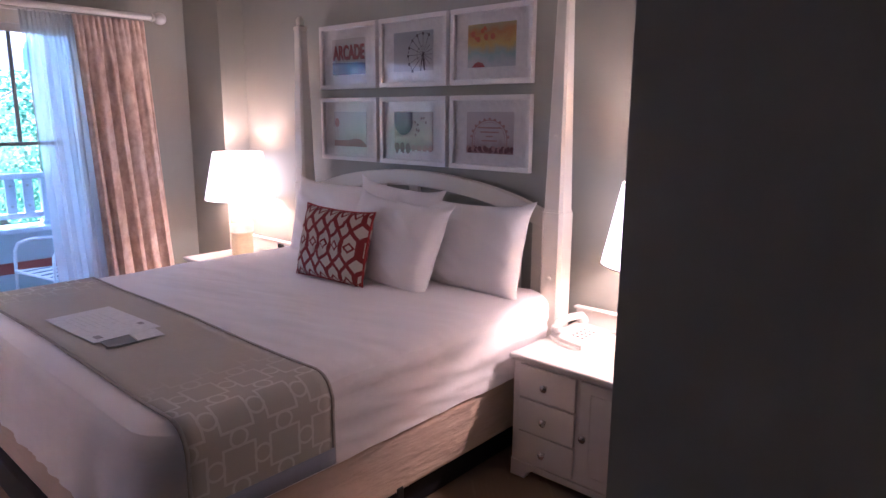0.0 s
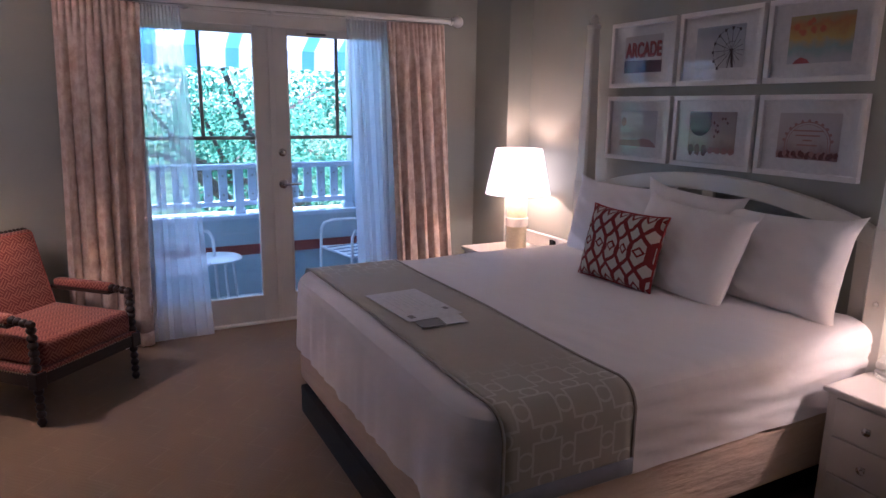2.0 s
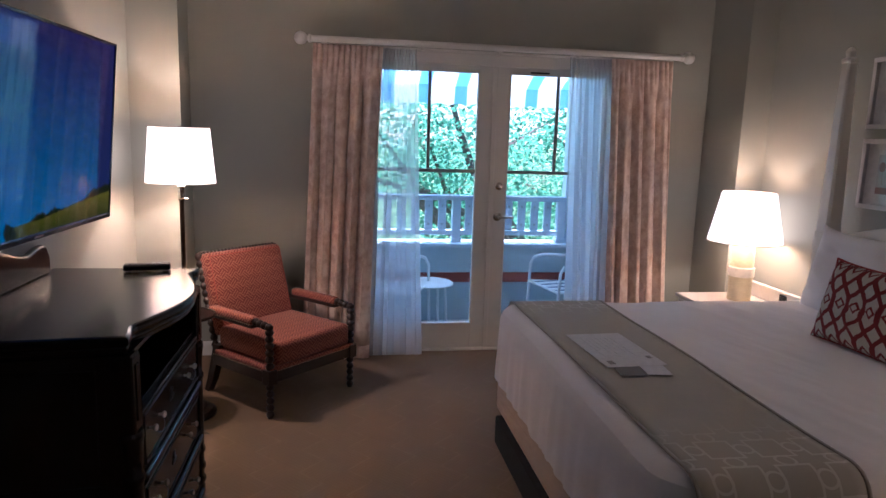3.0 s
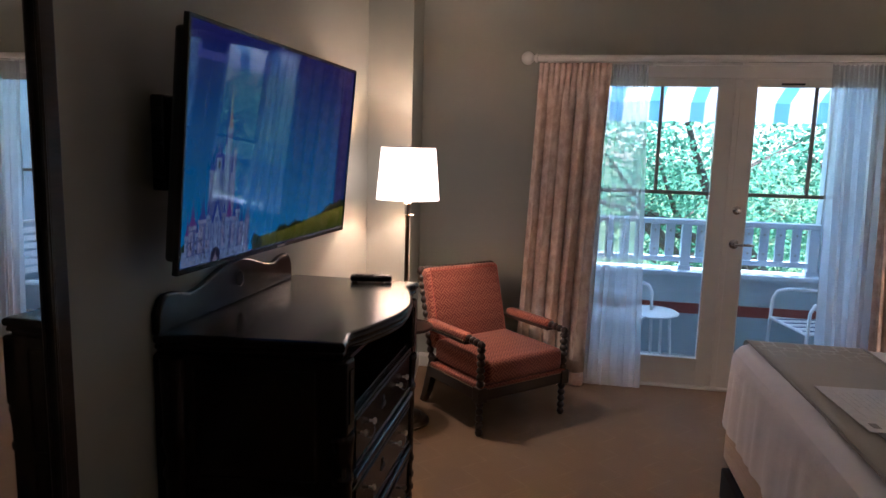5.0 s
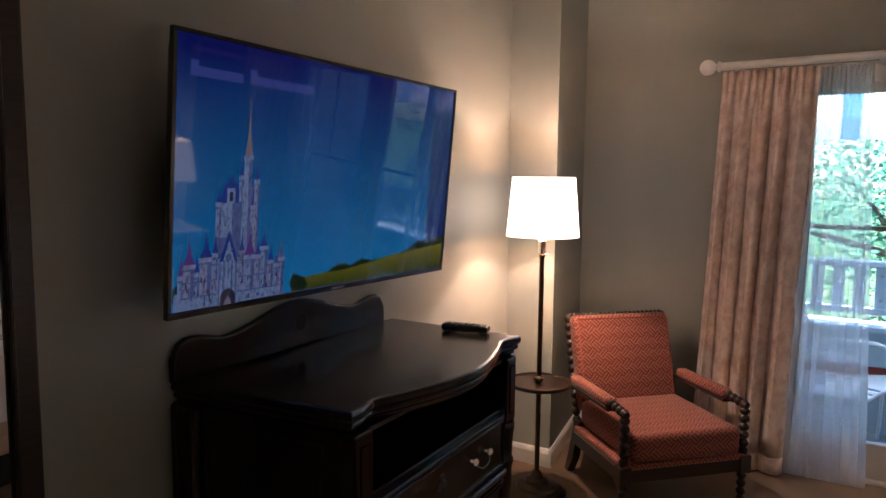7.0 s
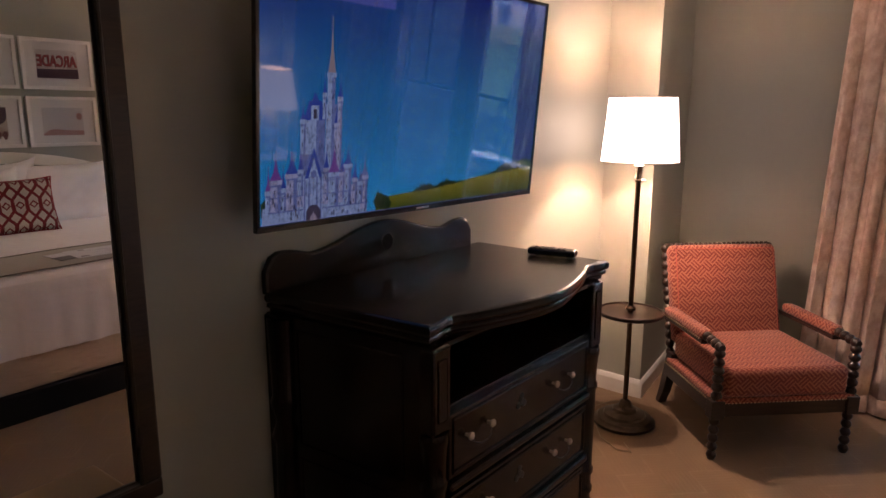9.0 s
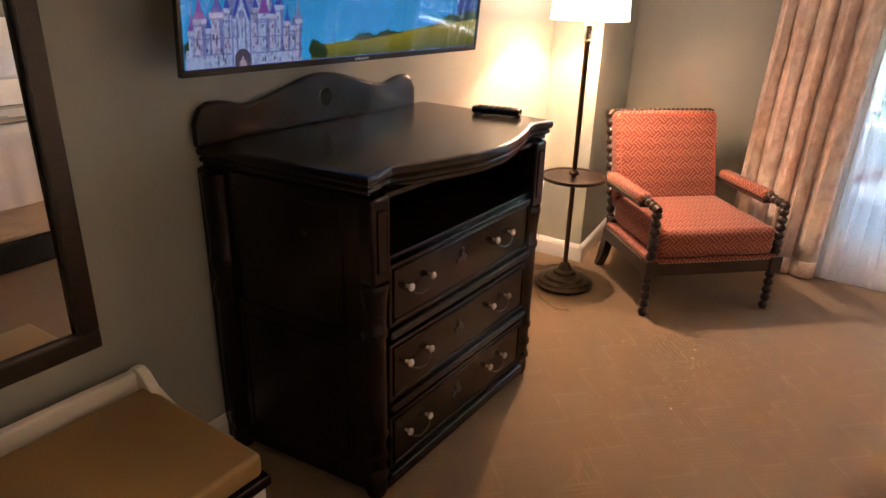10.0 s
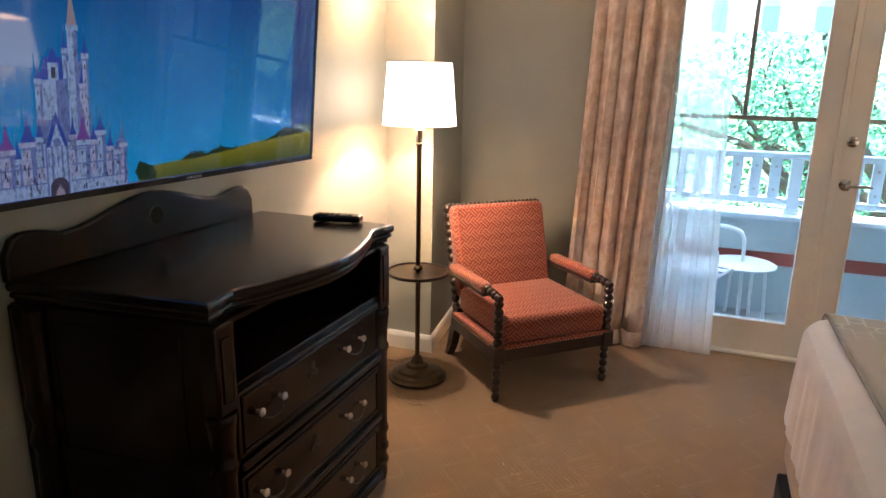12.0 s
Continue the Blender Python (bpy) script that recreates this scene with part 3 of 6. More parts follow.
# ---- curtains ----
def curtain(name, y0, y1, folds, depth, material, x, z0, z1, seed, lean=0.0, flare=0.1, label="", cat="curtain"):
    rnd = random.Random(seed)
    cols, rows = folds * 20, 34
    phase = [rnd.uniform(-1.6, 1.6) for _ in range(folds + 2)]
    gain = [rnd.uniform(0.45, 1.3) for _ in range(folds + 2)]
    bm = bmesh.new()
    grid = []
    for r in range(rows + 1):
        v = (r / rows) ** 1.5
        z = z1 + (z0 - z1) * v
        loose = min(1.0, max(0.0, (v - 0.02) / 0.16))
        loose = loose * loose * (3 - 2 * loose)
        line = []
        for c in range(cols + 1):
            u = c / cols
            k = min(int(u * folds), folds - 1)
            f = u * folds - k
            g = gain[k] * (1 - f) + gain[k + 1] * f
            ph = phase[k] * (1 - f) + phase[k + 1] * f
            fan = 1.0 + flare * v
            amp = depth * g * (0.15 * (1 - loose) + loose * (0.62 + 0.55 * v))
            a = 2 * math.pi * (u * folds) + ph * (0.4 + v)
            # round folds with sharp valleys, and small shirred pleats at the head
            body = 0.55 * math.sin(a) + 0.75 * (2 * abs(math.sin(a / 2 + 0.8)) ** 0.9 - 1.1)
            pleat = 0.42 * depth * math.sin(2 * math.pi * u * folds * 2.5 + 0.6 * ph) * max(0.0, 1 - v / 0.13)
            y = (y0 + y1) / 2 + (u - 0.5) * (y1 - y0) * fan + lean * v + 0.012 * math.sin(a * 2 + 1.0) * v
            dx = amp * body + pleat + 0.2 * amp * math.sin(2.3 * a + 3 * v + seed)
            zz = z + (0.006 * math.sin(a) if r == rows else 0)
            line.append(bm.verts.new((x + dx, y, zz)))
        grid.append(line)
    spots = [[v.co.copy() for v in line] for line in grid]
    bm.free()
    t = thing(name, pose(0, 0, 0), label, cat)
    for piece, r0, r1 in (("panel", 0, rows - 1), ("hem", rows - 1, rows)):
        bm = bmesh.new()
        g = [[bm.verts.new(p + Vector((0.0012 if piece == "hem" else 0, 0, 0))) for p in line] for line in spots[r0:r1 + 1]]
        for a, b in zip(g, g[1:]):
            for c in range(cols):
                bm.faces.new((a[c], a[c + 1], b[c + 1], b[c]))
        me = bpy.data.meshes.new(piece)
        bm.to_mesh(me)
        bm.free()
        me.materials.append(material)
        me.shade_smooth()
        ob = new(piece, me)
        ob.parent = t
        if material is DRAPE:
            ob.modifiers.new("thickness", "SOLIDIFY").thickness = 0.004
    return t


ROD_X, ROD_Z = -4.42, 2.19
for nm, a, b, fo, de, ma, xx, se, le, fl, txt in (
    ("drape", -0.105, 0.35, 5, 0.030, DRAPE, ROD_X, 3, -0.07, 0.02, "beige mottled damask drape gathered beside the balcony doors"),
    ("drape", 1.955, 2.405, 5, 0.030, DRAPE, ROD_X, 8, 0.12, 0.06, "beige mottled damask drape gathered beside the bed"),
    ("sheer_curtain", 0.33, 0.58, 5, 0.016, SHEER, ROD_X - 0.045, 11, 0.0, 0.6, "translucent white voile curtain over the glazed door"),
    ("sheer_curtain", 1.66, 2.0, 5, 0.016, SHEER, ROD_X - 0.045, 15, 0.085, 0.0, "translucent white voile curtain over the glazed door"),
):
    curtain(nm, a, b, fo, de, ma, xx, 0.012, ROD_Z - 0.03, se, le, fl, label=txt)

rod = thing("curtain_rod", pose(ROD_X, 0, ROD_Z), "white painted wooden curtain rod with ball finials", "curtain rod")
part("rod", lathe([(0.021, -0.12), (0.021, 2.46)], 20, m=pose(0, 0, 0, -90, 0, 0)), TRIM, rod, smooth=True)
for yy, sgn in ((-0.12, -1), (2.46, 1)):
    prof = [(0.021, 0), (0.028, 0.004), (0.028, 0.014), (0.016, 0.02), (0.016, 0.03)] + [(0.042 * math.sin(a), 0.066 - 0.042 * math.cos(a)) for a in [radians(d) for d in range(24, 180, 12)]]
    part("finial", lathe(prof, 24, m=pose(0, yy, 0, -90 * sgn, 0, 0)), TRIM, rod, "white ball finial", True)
for yy in (-0.04, 0.62, 1.16, 1.72, 2.40):
    bm = block(XW - ROD_X, -0.012, yy - 0.012, yy + 0.012, -0.035, -0.012, 0.003)
    block(XW - ROD_X, XW - ROD_X + 0.01, yy - 0.02, yy + 0.02, -0.06, 0.02, 0.003, bm=bm)
    part("bracket", bm, TRIM, rod)
part("traverse_track", block(-0.075, -0.045, -0.05, 2.42, -0.035, -0.018, 0.003), TRIM, rod)
wand = thing("curtain_wand", pose(ROD_X - 0.045, 1.695, 2.13), "thin clear pull wand hanging from the curtain track", "wand")
part("rod", lathe([(0.004, -0.95), (0.004, 0)], 8), OUT_PALE, wand)


# ---- balcony ----
def railing():
    r = thing("balcony_railing", pose(-5.82, 0, 0), "white painted wooden balcony railing with flat slats", "railing")
    part("top_rail", block(-0.05, 0.05, -2.4, 2.16, 1.02, 1.065, 0.008), OUT_WHITE_SHADED, r)
    part("bottom_rail", block(-0.03, 0.03, -2.4, 2.16, 0.70, 0.745, 0.006), OUT_WHITE_SHADED, r)
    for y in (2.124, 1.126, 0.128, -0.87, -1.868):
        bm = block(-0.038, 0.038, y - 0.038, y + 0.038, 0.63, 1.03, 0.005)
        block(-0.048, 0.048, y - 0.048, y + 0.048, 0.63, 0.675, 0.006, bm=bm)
        part("post", bm, OUT_WHITE_SHADED, r)
    y = -1.75
    while y < 2.07:
        if min(abs(y - p) for p in (2.124, 1.126, 0.128, -0.87, -1.868)) > 0.08:
            bm = block(-0.012, 0.012, y - 0.036, y + 0.036, 0.745, 1.02, 0.003)
            part("slat", bm, OUT_WHITE_SHADED, r)
            # the slats are solid; grey plates stand for the shade in their cut-outs
            for z in (0.80, 0.965):
                bm = prism([(0.012, 0), (0, 0.012), (-0.012, 0), (0, -0.012)], 0, 0.002)
                part("slat_hole_shade", joined(None, bm, pose(0.0125, y, z, 0, 90, 0)), SHADE_GREY, r, "small grey plate painted as the dark of a cut-out")
        y += 0.1248
    return r


railing()
structure("balcony_floor", block(-5.95, XW - 0.17, -2.5, 2.7, -0.24, -0.09), OUT_FLOOR, "grey painted balcony deck", "floor")
bm = block(-5.90, -5.74, -2.5, 2.7, -0.3, 0.27)
block(-5.90, -5.74, -2.5, 2.7, 0.36, 0.60, bm=bm)
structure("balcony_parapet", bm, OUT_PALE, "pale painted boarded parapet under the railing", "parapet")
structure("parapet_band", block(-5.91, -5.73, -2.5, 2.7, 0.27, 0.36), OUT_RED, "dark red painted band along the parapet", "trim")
structure("parapet_ledge", block(-5.96, -5.68, -2.5, 2.7, 0.60, 0.635, 0.006), OUT_WHITE_SHADED, "white painted ledge on the parapet", "ledge")
structure("balcony_column", block(-5.98, -5.66, 2.18, 2.5, -0.3, 2.9, 0.01), OUT_WHITE_SHADED, "white painted square balcony column", "column")
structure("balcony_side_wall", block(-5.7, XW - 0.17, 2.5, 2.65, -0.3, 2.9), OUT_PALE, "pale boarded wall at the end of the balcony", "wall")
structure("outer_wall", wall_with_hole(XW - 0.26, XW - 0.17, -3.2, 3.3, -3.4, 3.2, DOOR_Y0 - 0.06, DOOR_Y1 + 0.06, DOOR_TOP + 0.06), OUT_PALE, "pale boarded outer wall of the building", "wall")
bm = bmesh.new()
ys = [-2.6 + 0.09 * k for k in range(60)]
top = [bm.verts.new((XW - 0.26, y, 2.72)) for y in ys]
low = [bm.verts.new((-6.25, y, 2.075 + 0.006 * math.sin(y * 9))) for y in ys]
val = [bm.verts.new((-6.27, y, 1.885 + 0.022 * abs(math.sin(y * math.pi / 0.18)))) for y in ys]
for k in range(len(ys) - 1):
    bm.faces.new((top[k], top[k + 1], low[k + 1], low[k]))
    bm.faces.new((low[k], low[k + 1], val[k + 1], val[k]))
aw = part("awning", bm, AWNING)
aw.modifiers.new("thickness", "SOLIDIFY").thickness = 0.004
tagged(aw, "blue and white striped canvas awning over the balcony", "awning", "", "structure")


def patio_chair(m):
    c = thing("patio_chair", m, "white metal patio armchair with blue and white webbing", "chair", "patio chairs")
    for sx in (-1, 1):
        x = 0.26 * sx
        part("arm_leg", tube([(x, 0.26, 0), (x, 0.25, 0.30), (x, 0.24, 0.58), (x, 0.21, 0.635), (x, 0.12, 0.655), (x, -0.12, 0.64), (x, -0.24, 0.60)], 0.013), PATIO_WHITE, c, smooth=True)
        part("back_leg", tube([(x * 0.95, -0.30, 0), (x * 0.95, -0.22, 0.30), (x * 0.95, -0.24, 0.60), (x * 0.93, -0.33, 0.84), (x * 0.7, -0.36, 0.90)], 0.013), PATIO_WHITE, c, smooth=True)
    part("back_top", tube([(-0.18, -0.36, 0.90), (-0.09, -0.37, 0.93), (0.09, -0.37, 0.93), (0.18, -0.36, 0.90)], 0.013), PATIO_WHITE, c, smooth=True)
    part("seat_frame", tube([(-0.25, 0.25, 0.42), (0.25, 0.25, 0.42), (0.24, -0.22, 0.39), (-0.24, -0.22, 0.39)], 0.012, closed=True), PATIO_WHITE, c, smooth=True)
    for k in range(8):
        y = -0.19 + 0.058 * k
        part("seat_strap", block(-0.25, 0.25, y - 0.023, y + 0.023, 0.405 + 0.002 * (k % 2), 0.415 + 0.002 * (k % 2), 0.002), STRAP_WHITE, c)
        x = -0.21 + 0.06 * k
        part("cross_strap", block(x - 0.014, x + 0.014, -0.21, 0.25, 0.4165 - 0.001 * (k % 2), 0.4205, 0.001), STRAP_BLUE if k % 2 else STRAP_WHITE, c)
    for k in range(6):
        z = 0.50 + 0.07 * k
        part("back_strap", block(-0.24, 0.24, -0.245 - 0.02 * k, -0.235 - 0.02 * k, z - 0.025, z + 0.025, 0.002), STRAP_WHITE, c)
    return c


patio_chair(pose(-5.32, 2.06, -0.09, 0, 0, -168))
patio_chair(pose(-5.30, 0.52, -0.09, 0, 0, -20))
tb = thing("patio_table", pose(-5.45, 0.84, -0.09), "small round white metal patio table", "table")
part("tabletop", lathe([(0.20, 0.405), (0.215, 0.41), (0.215, 0.42), (0.20, 0.428)], 28), PATIO_WHITE, tb, smooth=True)
for a in (20, 110, 200, 290):
    part("leg", tube([(0.19 * math.cos(radians(a)), 0.19 * math.sin(radians(a)), 0.0), (0.16 * math.cos(radians(a)), 0.16 * math.sin(radians(a)), 0.41)], 0.011), PATIO_WHITE, tb)


# ---- garden ----
structure("ground", block(-400, 60, -300, 300, -3.9, -3.4), GRASS, "mown green lawn far below the balcony", "ground")


def tree(x, y, height, spread, seed, leaves):
    rnd = random.Random(seed)
    t = thing("tree", pose(x, y, -3.4), "broad leafy green tree beyond the balcony", "tree", "garden trees")
    bm = bmesh.new()
    tips = []

    def limb(a, d, length, r, depth):
        pts, p, q = [], Vector(a), Vector(d)
        for _ in range(6):
            pts.append(p.copy())
            q = (q + Vector((rnd.uniform(-0.25, 0.25), rnd.uniform(-0.25, 0.25), rnd.uniform(-0.06, 0.18)))).normalized()
            p = p + q * length / 5
        own = bmesh.new()
        rings = []
        for i, c in enumerate(pts):
            rr = r * (1 - 0.13 * i)
            rings.append([own.verts.new(c + Vector((rr * math.cos(k * math.pi / 3), rr * math.sin(k * math.pi / 3), 0 if depth == 0 else rr * math.sin(k * math.pi / 3)))) for k in range(6)])
        for g, h in zip(rings, rings[1:]):
            for k in range(6):
                own.faces.new((g[k], g[(k + 1) % 6], h[(k + 1) % 6], h[k]))
        joined(bm, own)
        if depth < 2:
            for i in range(4 if depth == 0 else 3):
                ang = rnd.uniform(0, 2 * math.pi)
                limb(pts[rnd.choice((3, 4, 5))], (math.cos(ang), math.sin(ang), rnd.uniform(0.15, 0.9)), length * rnd.uniform(0.5, 0.75), r * 0.45, depth + 1)
        else:
            tips.extend(pts[2:])

    limb((0, 0, 0), (0, 0, 1), height * 0.55, 0.17, 0)
    part("trunk", bm, BARK, t)
    verts, faces = [], []
    centres = [(p + Vector((rnd.gauss(0, 0.2), rnd.gauss(0, 0.2), rnd.gauss(0, 0.2)))) for p in tips]
    for _ in range(30):
        a, e = rnd.uniform(0, 6.28), rnd.uniform(-0.6, 1.0)
        centres.append(Vector((spread * math.cos(a) * math.cos(e), spread * math.sin(a) * math.cos(e), height * 0.68 + spread * 0.8 * math.sin(e))))
    for _ in range(leaves):
        c = rnd.choice(centres) + Vector((rnd.gauss(0, 0.33), rnd.gauss(0, 0.33), rnd.gauss(0, 0.26)))
        u = Vector((rnd.gauss(0, 1), rnd.gauss(0, 1), rnd.gauss(0, 0.6))).normalized()
        w = u.orthogonal().normalized()
        n = u.cross(w)
        size = rnd.uniform(0.05, 0.10)
        i = len(verts)
        verts += [c, c + (u * 0.5 + w * 0.32 + n * 0.08) * size, c + u * size, c + (u * 0.5 - w * 0.32 + n * 0.08) * size]
        faces.append((i, i + 1, i + 2, i + 3))
    me = bpy.data.meshes.new("crown")
    me.from_pydata([tuple(v) for v in verts], [], faces)
    me.materials.append(LEAF)
    ob = new("crown", me)
    ob.parent = t
    return t


for n, (x, y, h, sp, lv) in enumerate(((-9.6, 0.1, 6.2, 1.9, 5200), (-9.2, 2.9, 6.4, 2.0, 5200), (-9.9, -2.9, 6.0, 1.9, 5000), (-11.5, 1.6, 5.2, 2.1, 4500), (-12.5, 5.2, 5.6, 2.4, 4500), (-12.5, -1.4, 5.2, 2.2, 4500), (-10.0, 5.6, 6.1, 2.0, 5000), (-14.5, -5.0, 5.6, 2.5, 4500), (-16.0, 2.5, 5.6, 2.8, 4500))):
    tree(x, y, h, sp, 40 + n, lv)


# ---- bed ----
BX0, BX1, BY0, BY1, BTOP = -3.245, -1.305, 0.90, 2.87, 0.722
bed = thing("bed", pose(0, 0, 0), "cream painted king bed with arched headboard and tall tapered posts", "bed")


def bed_post(x):
    bm = bmesh.new()
    rows = [(0.056, 0.0), (0.056, 1.105), (0.052, 1.108), (0.052, 1.112), (0.050, 1.118), (0.030, 2.05), (0.034, 2.055), (0.034, 2.075), (0.018, 2.085), (0.020, 2.10), (0.022, 2.115), (0.012, 2.135), (0.001, 2.14)]
    rings = []
    for h, z in rows:
        c = h * 0.28
        rings.append([bm.verts.new((x + a, 2.86 + b, z)) for a, b in ((h - c, h), (h, h - c), (h, c - h), (h - c, -h), (c - h, -h), (-h, c - h), (-h, h - c), (c - h, h))])
    for a, b in zip(rings, rings[1:]):
        for k in range(8):
            bm.faces.new((a[k], a[(k + 1) % 8], b[(k + 1) % 8], b[k]))
    bm.faces.new(rings[-1])
    return bm


for x in (-3.262, -1.345):
    part("post", bed_post(x), CREAM, bed)
    for z in (0.62, 0.80, 1.45) if x > -2 else (1.45,):
        part("bolt_cover", lathe([(0.012, 0), (0.012, 0.004), (0.006, 0.008), (0.001, 0.009)], 12, m=pose(x, 2.804 if z < 1.1 else 2.823, z, 90, 0, 0)), CREAM, bed, smooth=True)
CX, HALF = (-3.262 - 1.345) / 2, (3.262 - 1.345) / 2 - 0.055


def arch(z_end, rise, n=28):
    return [(CX + HALF * (2 * k / n - 1), z_end + rise * (1 - (2 * k / n - 1) ** 2) ** 0.8) for k in range(n + 1)]


outer, inner = arch(1.075, 0.165), arch(0.985, 0.168)
part("arched_rail", slab(outer + list(reversed(inner)), 2.875, 2.918, 0.006), CREAM, bed)
part("centre_stile", block(CX - 0.036, CX + 0.036, 2.885, 2.91, 0.5, 1.165, 0.004), CREAM, bed)
for sx in (-1, 1):
    part("side_stile", block(CX + sx * (HALF - 0.0), CX + sx * (HALF - 0.10), 2.882, 2.912, 0.35, 1.05, 0.005), CREAM, bed)
    part("slat", block(CX + sx * (HALF - 0.17), CX + sx * (HALF - 0.21), 2.885, 2.909, 0.5, 1.05, 0.004), CREAM, bed)
part("lower_rail", block(CX - HALF, CX + HALF, 2.88, 2.912, 0.36, 0.52, 0.005), CREAM, bed)
part("bed_base", block(-3.055, -1.40, 0.885, 2.80, 0.0, 0.15, 0.008), DARK_BASE, bed, "dark cloth-covered platform base")
part("box_spring", block(-3.17, -1.335, 0.912, 2.80, 0.14, 0.40, 0.03, 3), BOX_COVER, bed, "beige fitted box spring cover")
part("mattress", block(-3.20, -1.345, 0.95, 2.82, 0.40, 0.66, 0.06, 3), LINEN, bed, "white mattress under the spread")
part("corner_bracket", block(-1.337, -1.330, 1.80, 1.83, 0.12, 0.17, 0.002), IRON, bed, "small dark metal bracket")


def round_rect(x0, x1, y0, y1, r, n=12, sub=22):
    pts = []
    for cx, cy, a0 in ((x1 - r, y1 - r, 0), (x0 + r, y1 - r, 90), (x0 + r, y0 + r, 180), (x1 - r, y0 + r, 270)):
        arc = [(cx + r * math.cos(radians(a0 + 90 * k / n)), cy + r * math.sin(radians(a0 + 90 * k / n))) for k in range(n + 1)]
        if pts:
            px, py = pts[-1]
            pts += [(px + (arc[0][0] - px) * k / sub, py + (arc[0][1] - py) * k / sub) for k in range(1, sub)]
        pts += arc
    px, py = pts[-1]
    pts += [(px + (pts[0][0] - px) * k / sub, py + (pts[0][1] - py) * k / sub) for k in range(1, sub)]
    return pts


def bedspread():
    rim = round_rect(BX0 + 0.07, BX1 - 0.07, BY0 + 0.07, BY1 - 0.07, 0.09, 14, 72)
    n, bm, rings = len(rim), bmesh.new(), []
    cx, cy = (BX0 + BX1) / 2, (BY0 + BY1) / 2

    def out(i):
        (ax, ay), (bx, by) = rim[i - 1], rim[(i + 1) % n]
        d = Vector((by - ay, -(bx - ax)))
        return d.normalized()

    def crease(x, y):
        side = max(0.0, min(1.0, (x - cx) / 0.9)) ** 2
        pull = 0.0065 * noise.noise((x * 3.0 + y * 1.2, y * 13.0 - x * 4.0, 2.0)) + 0.004 * noise.noise((x * 6.0, y * 30.0 - x * 8.0, 6.0))
        return 0.006 * noise.noise((x * 2.2, y * 2.2, 1.0)) + 0.003 * noise.noise((x * 2.0, y * 9.0, 4.0)) + pull * (0.35 + 0.65 * side)

    for k in range(1, 61):
        f = k / 60
        rings.append([bm.verts.new((cx + (x - cx) * f, cy + (y - cy) * f, BTOP + crease(cx + (x - cx) * f, cy + (y - cy) * f) + 0.008 * (1 - f))) for x, y in rim])
    for a in (18, 36, 54, 72, 90):
        ra = radians(a)
        rings.append([bm.verts.new((x + 0.07 * math.sin(ra) * out(i).x, y + 0.07 * math.sin(ra) * out(i).y, BTOP - 0.07 * (1 - math.cos(ra)) + crease(x, y))) for i, (x, y) in enumerate(rim)])
    for k in range(1, 19):
        f, ring = k / 18, []
        for i, (x, y) in enumerate(rim):
            o = out(i)
            foot = max(0.0, -o.y)
            low = 0.40 - 0.07 * foot ** 1.5
            z = (BTOP - 0.07) + (low - (BTOP - 0.07)) * f
            corner = min(abs(o.x), abs(o.y)) * 2
            fold = (0.016 * noise.noise((x * 1.6, y * 1.6 + z * 2.0, z * 15.0)) + 0.009 * noise.noise((x * 3.0, y * 3.5 + z * 3.0, z * 34.0 + y * 6.0))) * min(1.0, 3 * f) ** 0.5 * (1 - foot) + 0.006 * f * noise.noise((x * 9.0, y * 9.0, z * 1.5)) * foot + (0.004 * math.sin(x * 41.0 + 2.0 * math.sin(x * 9.0)) + 0.010 * noise.noise((x * 13.0, z * 1.6, 3.0)) + 0.006 * noise.noise((x * 30.0, z * 2.5, 8.0))) * f ** 0.6 * foot + 0.010 * corner * f * foot + 0.012 * f * foot
            tuck = -0.012 * f * (1 - foot)
            d = 0.07 + fold + tuck
            ring.append(bm.verts.new((x + d * o.x, y + d * o.y, z + 0.006 * noise.noise((x * 5, y * 5, 9.0)) * f)))
        rings.append(ring)
    spots = [[v.co.copy() for v in r] for r in rings]
    bm.free()
    t = thing("bedspread", pose(0, 0, 0), "smooth white cotton bedspread tucked over the mattress", "bedspread")
    for piece, k0, k1 in (("top", 0, 62), ("drop", 62, len(spots) - 1)):
        bm = bmesh.new()
        rr = [[bm.verts.new(p) for p in r] for r in spots[k0:k1 + 1]]
        for a, b in zip(rr, rr[1:]):
            for i in range(n):
                bm.faces.new((a[i], a[(i + 1) % n], b[(i + 1) % n], b[i]))
        if piece == "top":
            mid = bm.verts.new((cx, cy, BTOP + 0.008))
            for i in range(n):
                bm.faces.new((mid, rr[0][i], rr[0][(i + 1) % n]))
        part(piece, bm, LINEN, t, "", True)
    return t


bedspread()


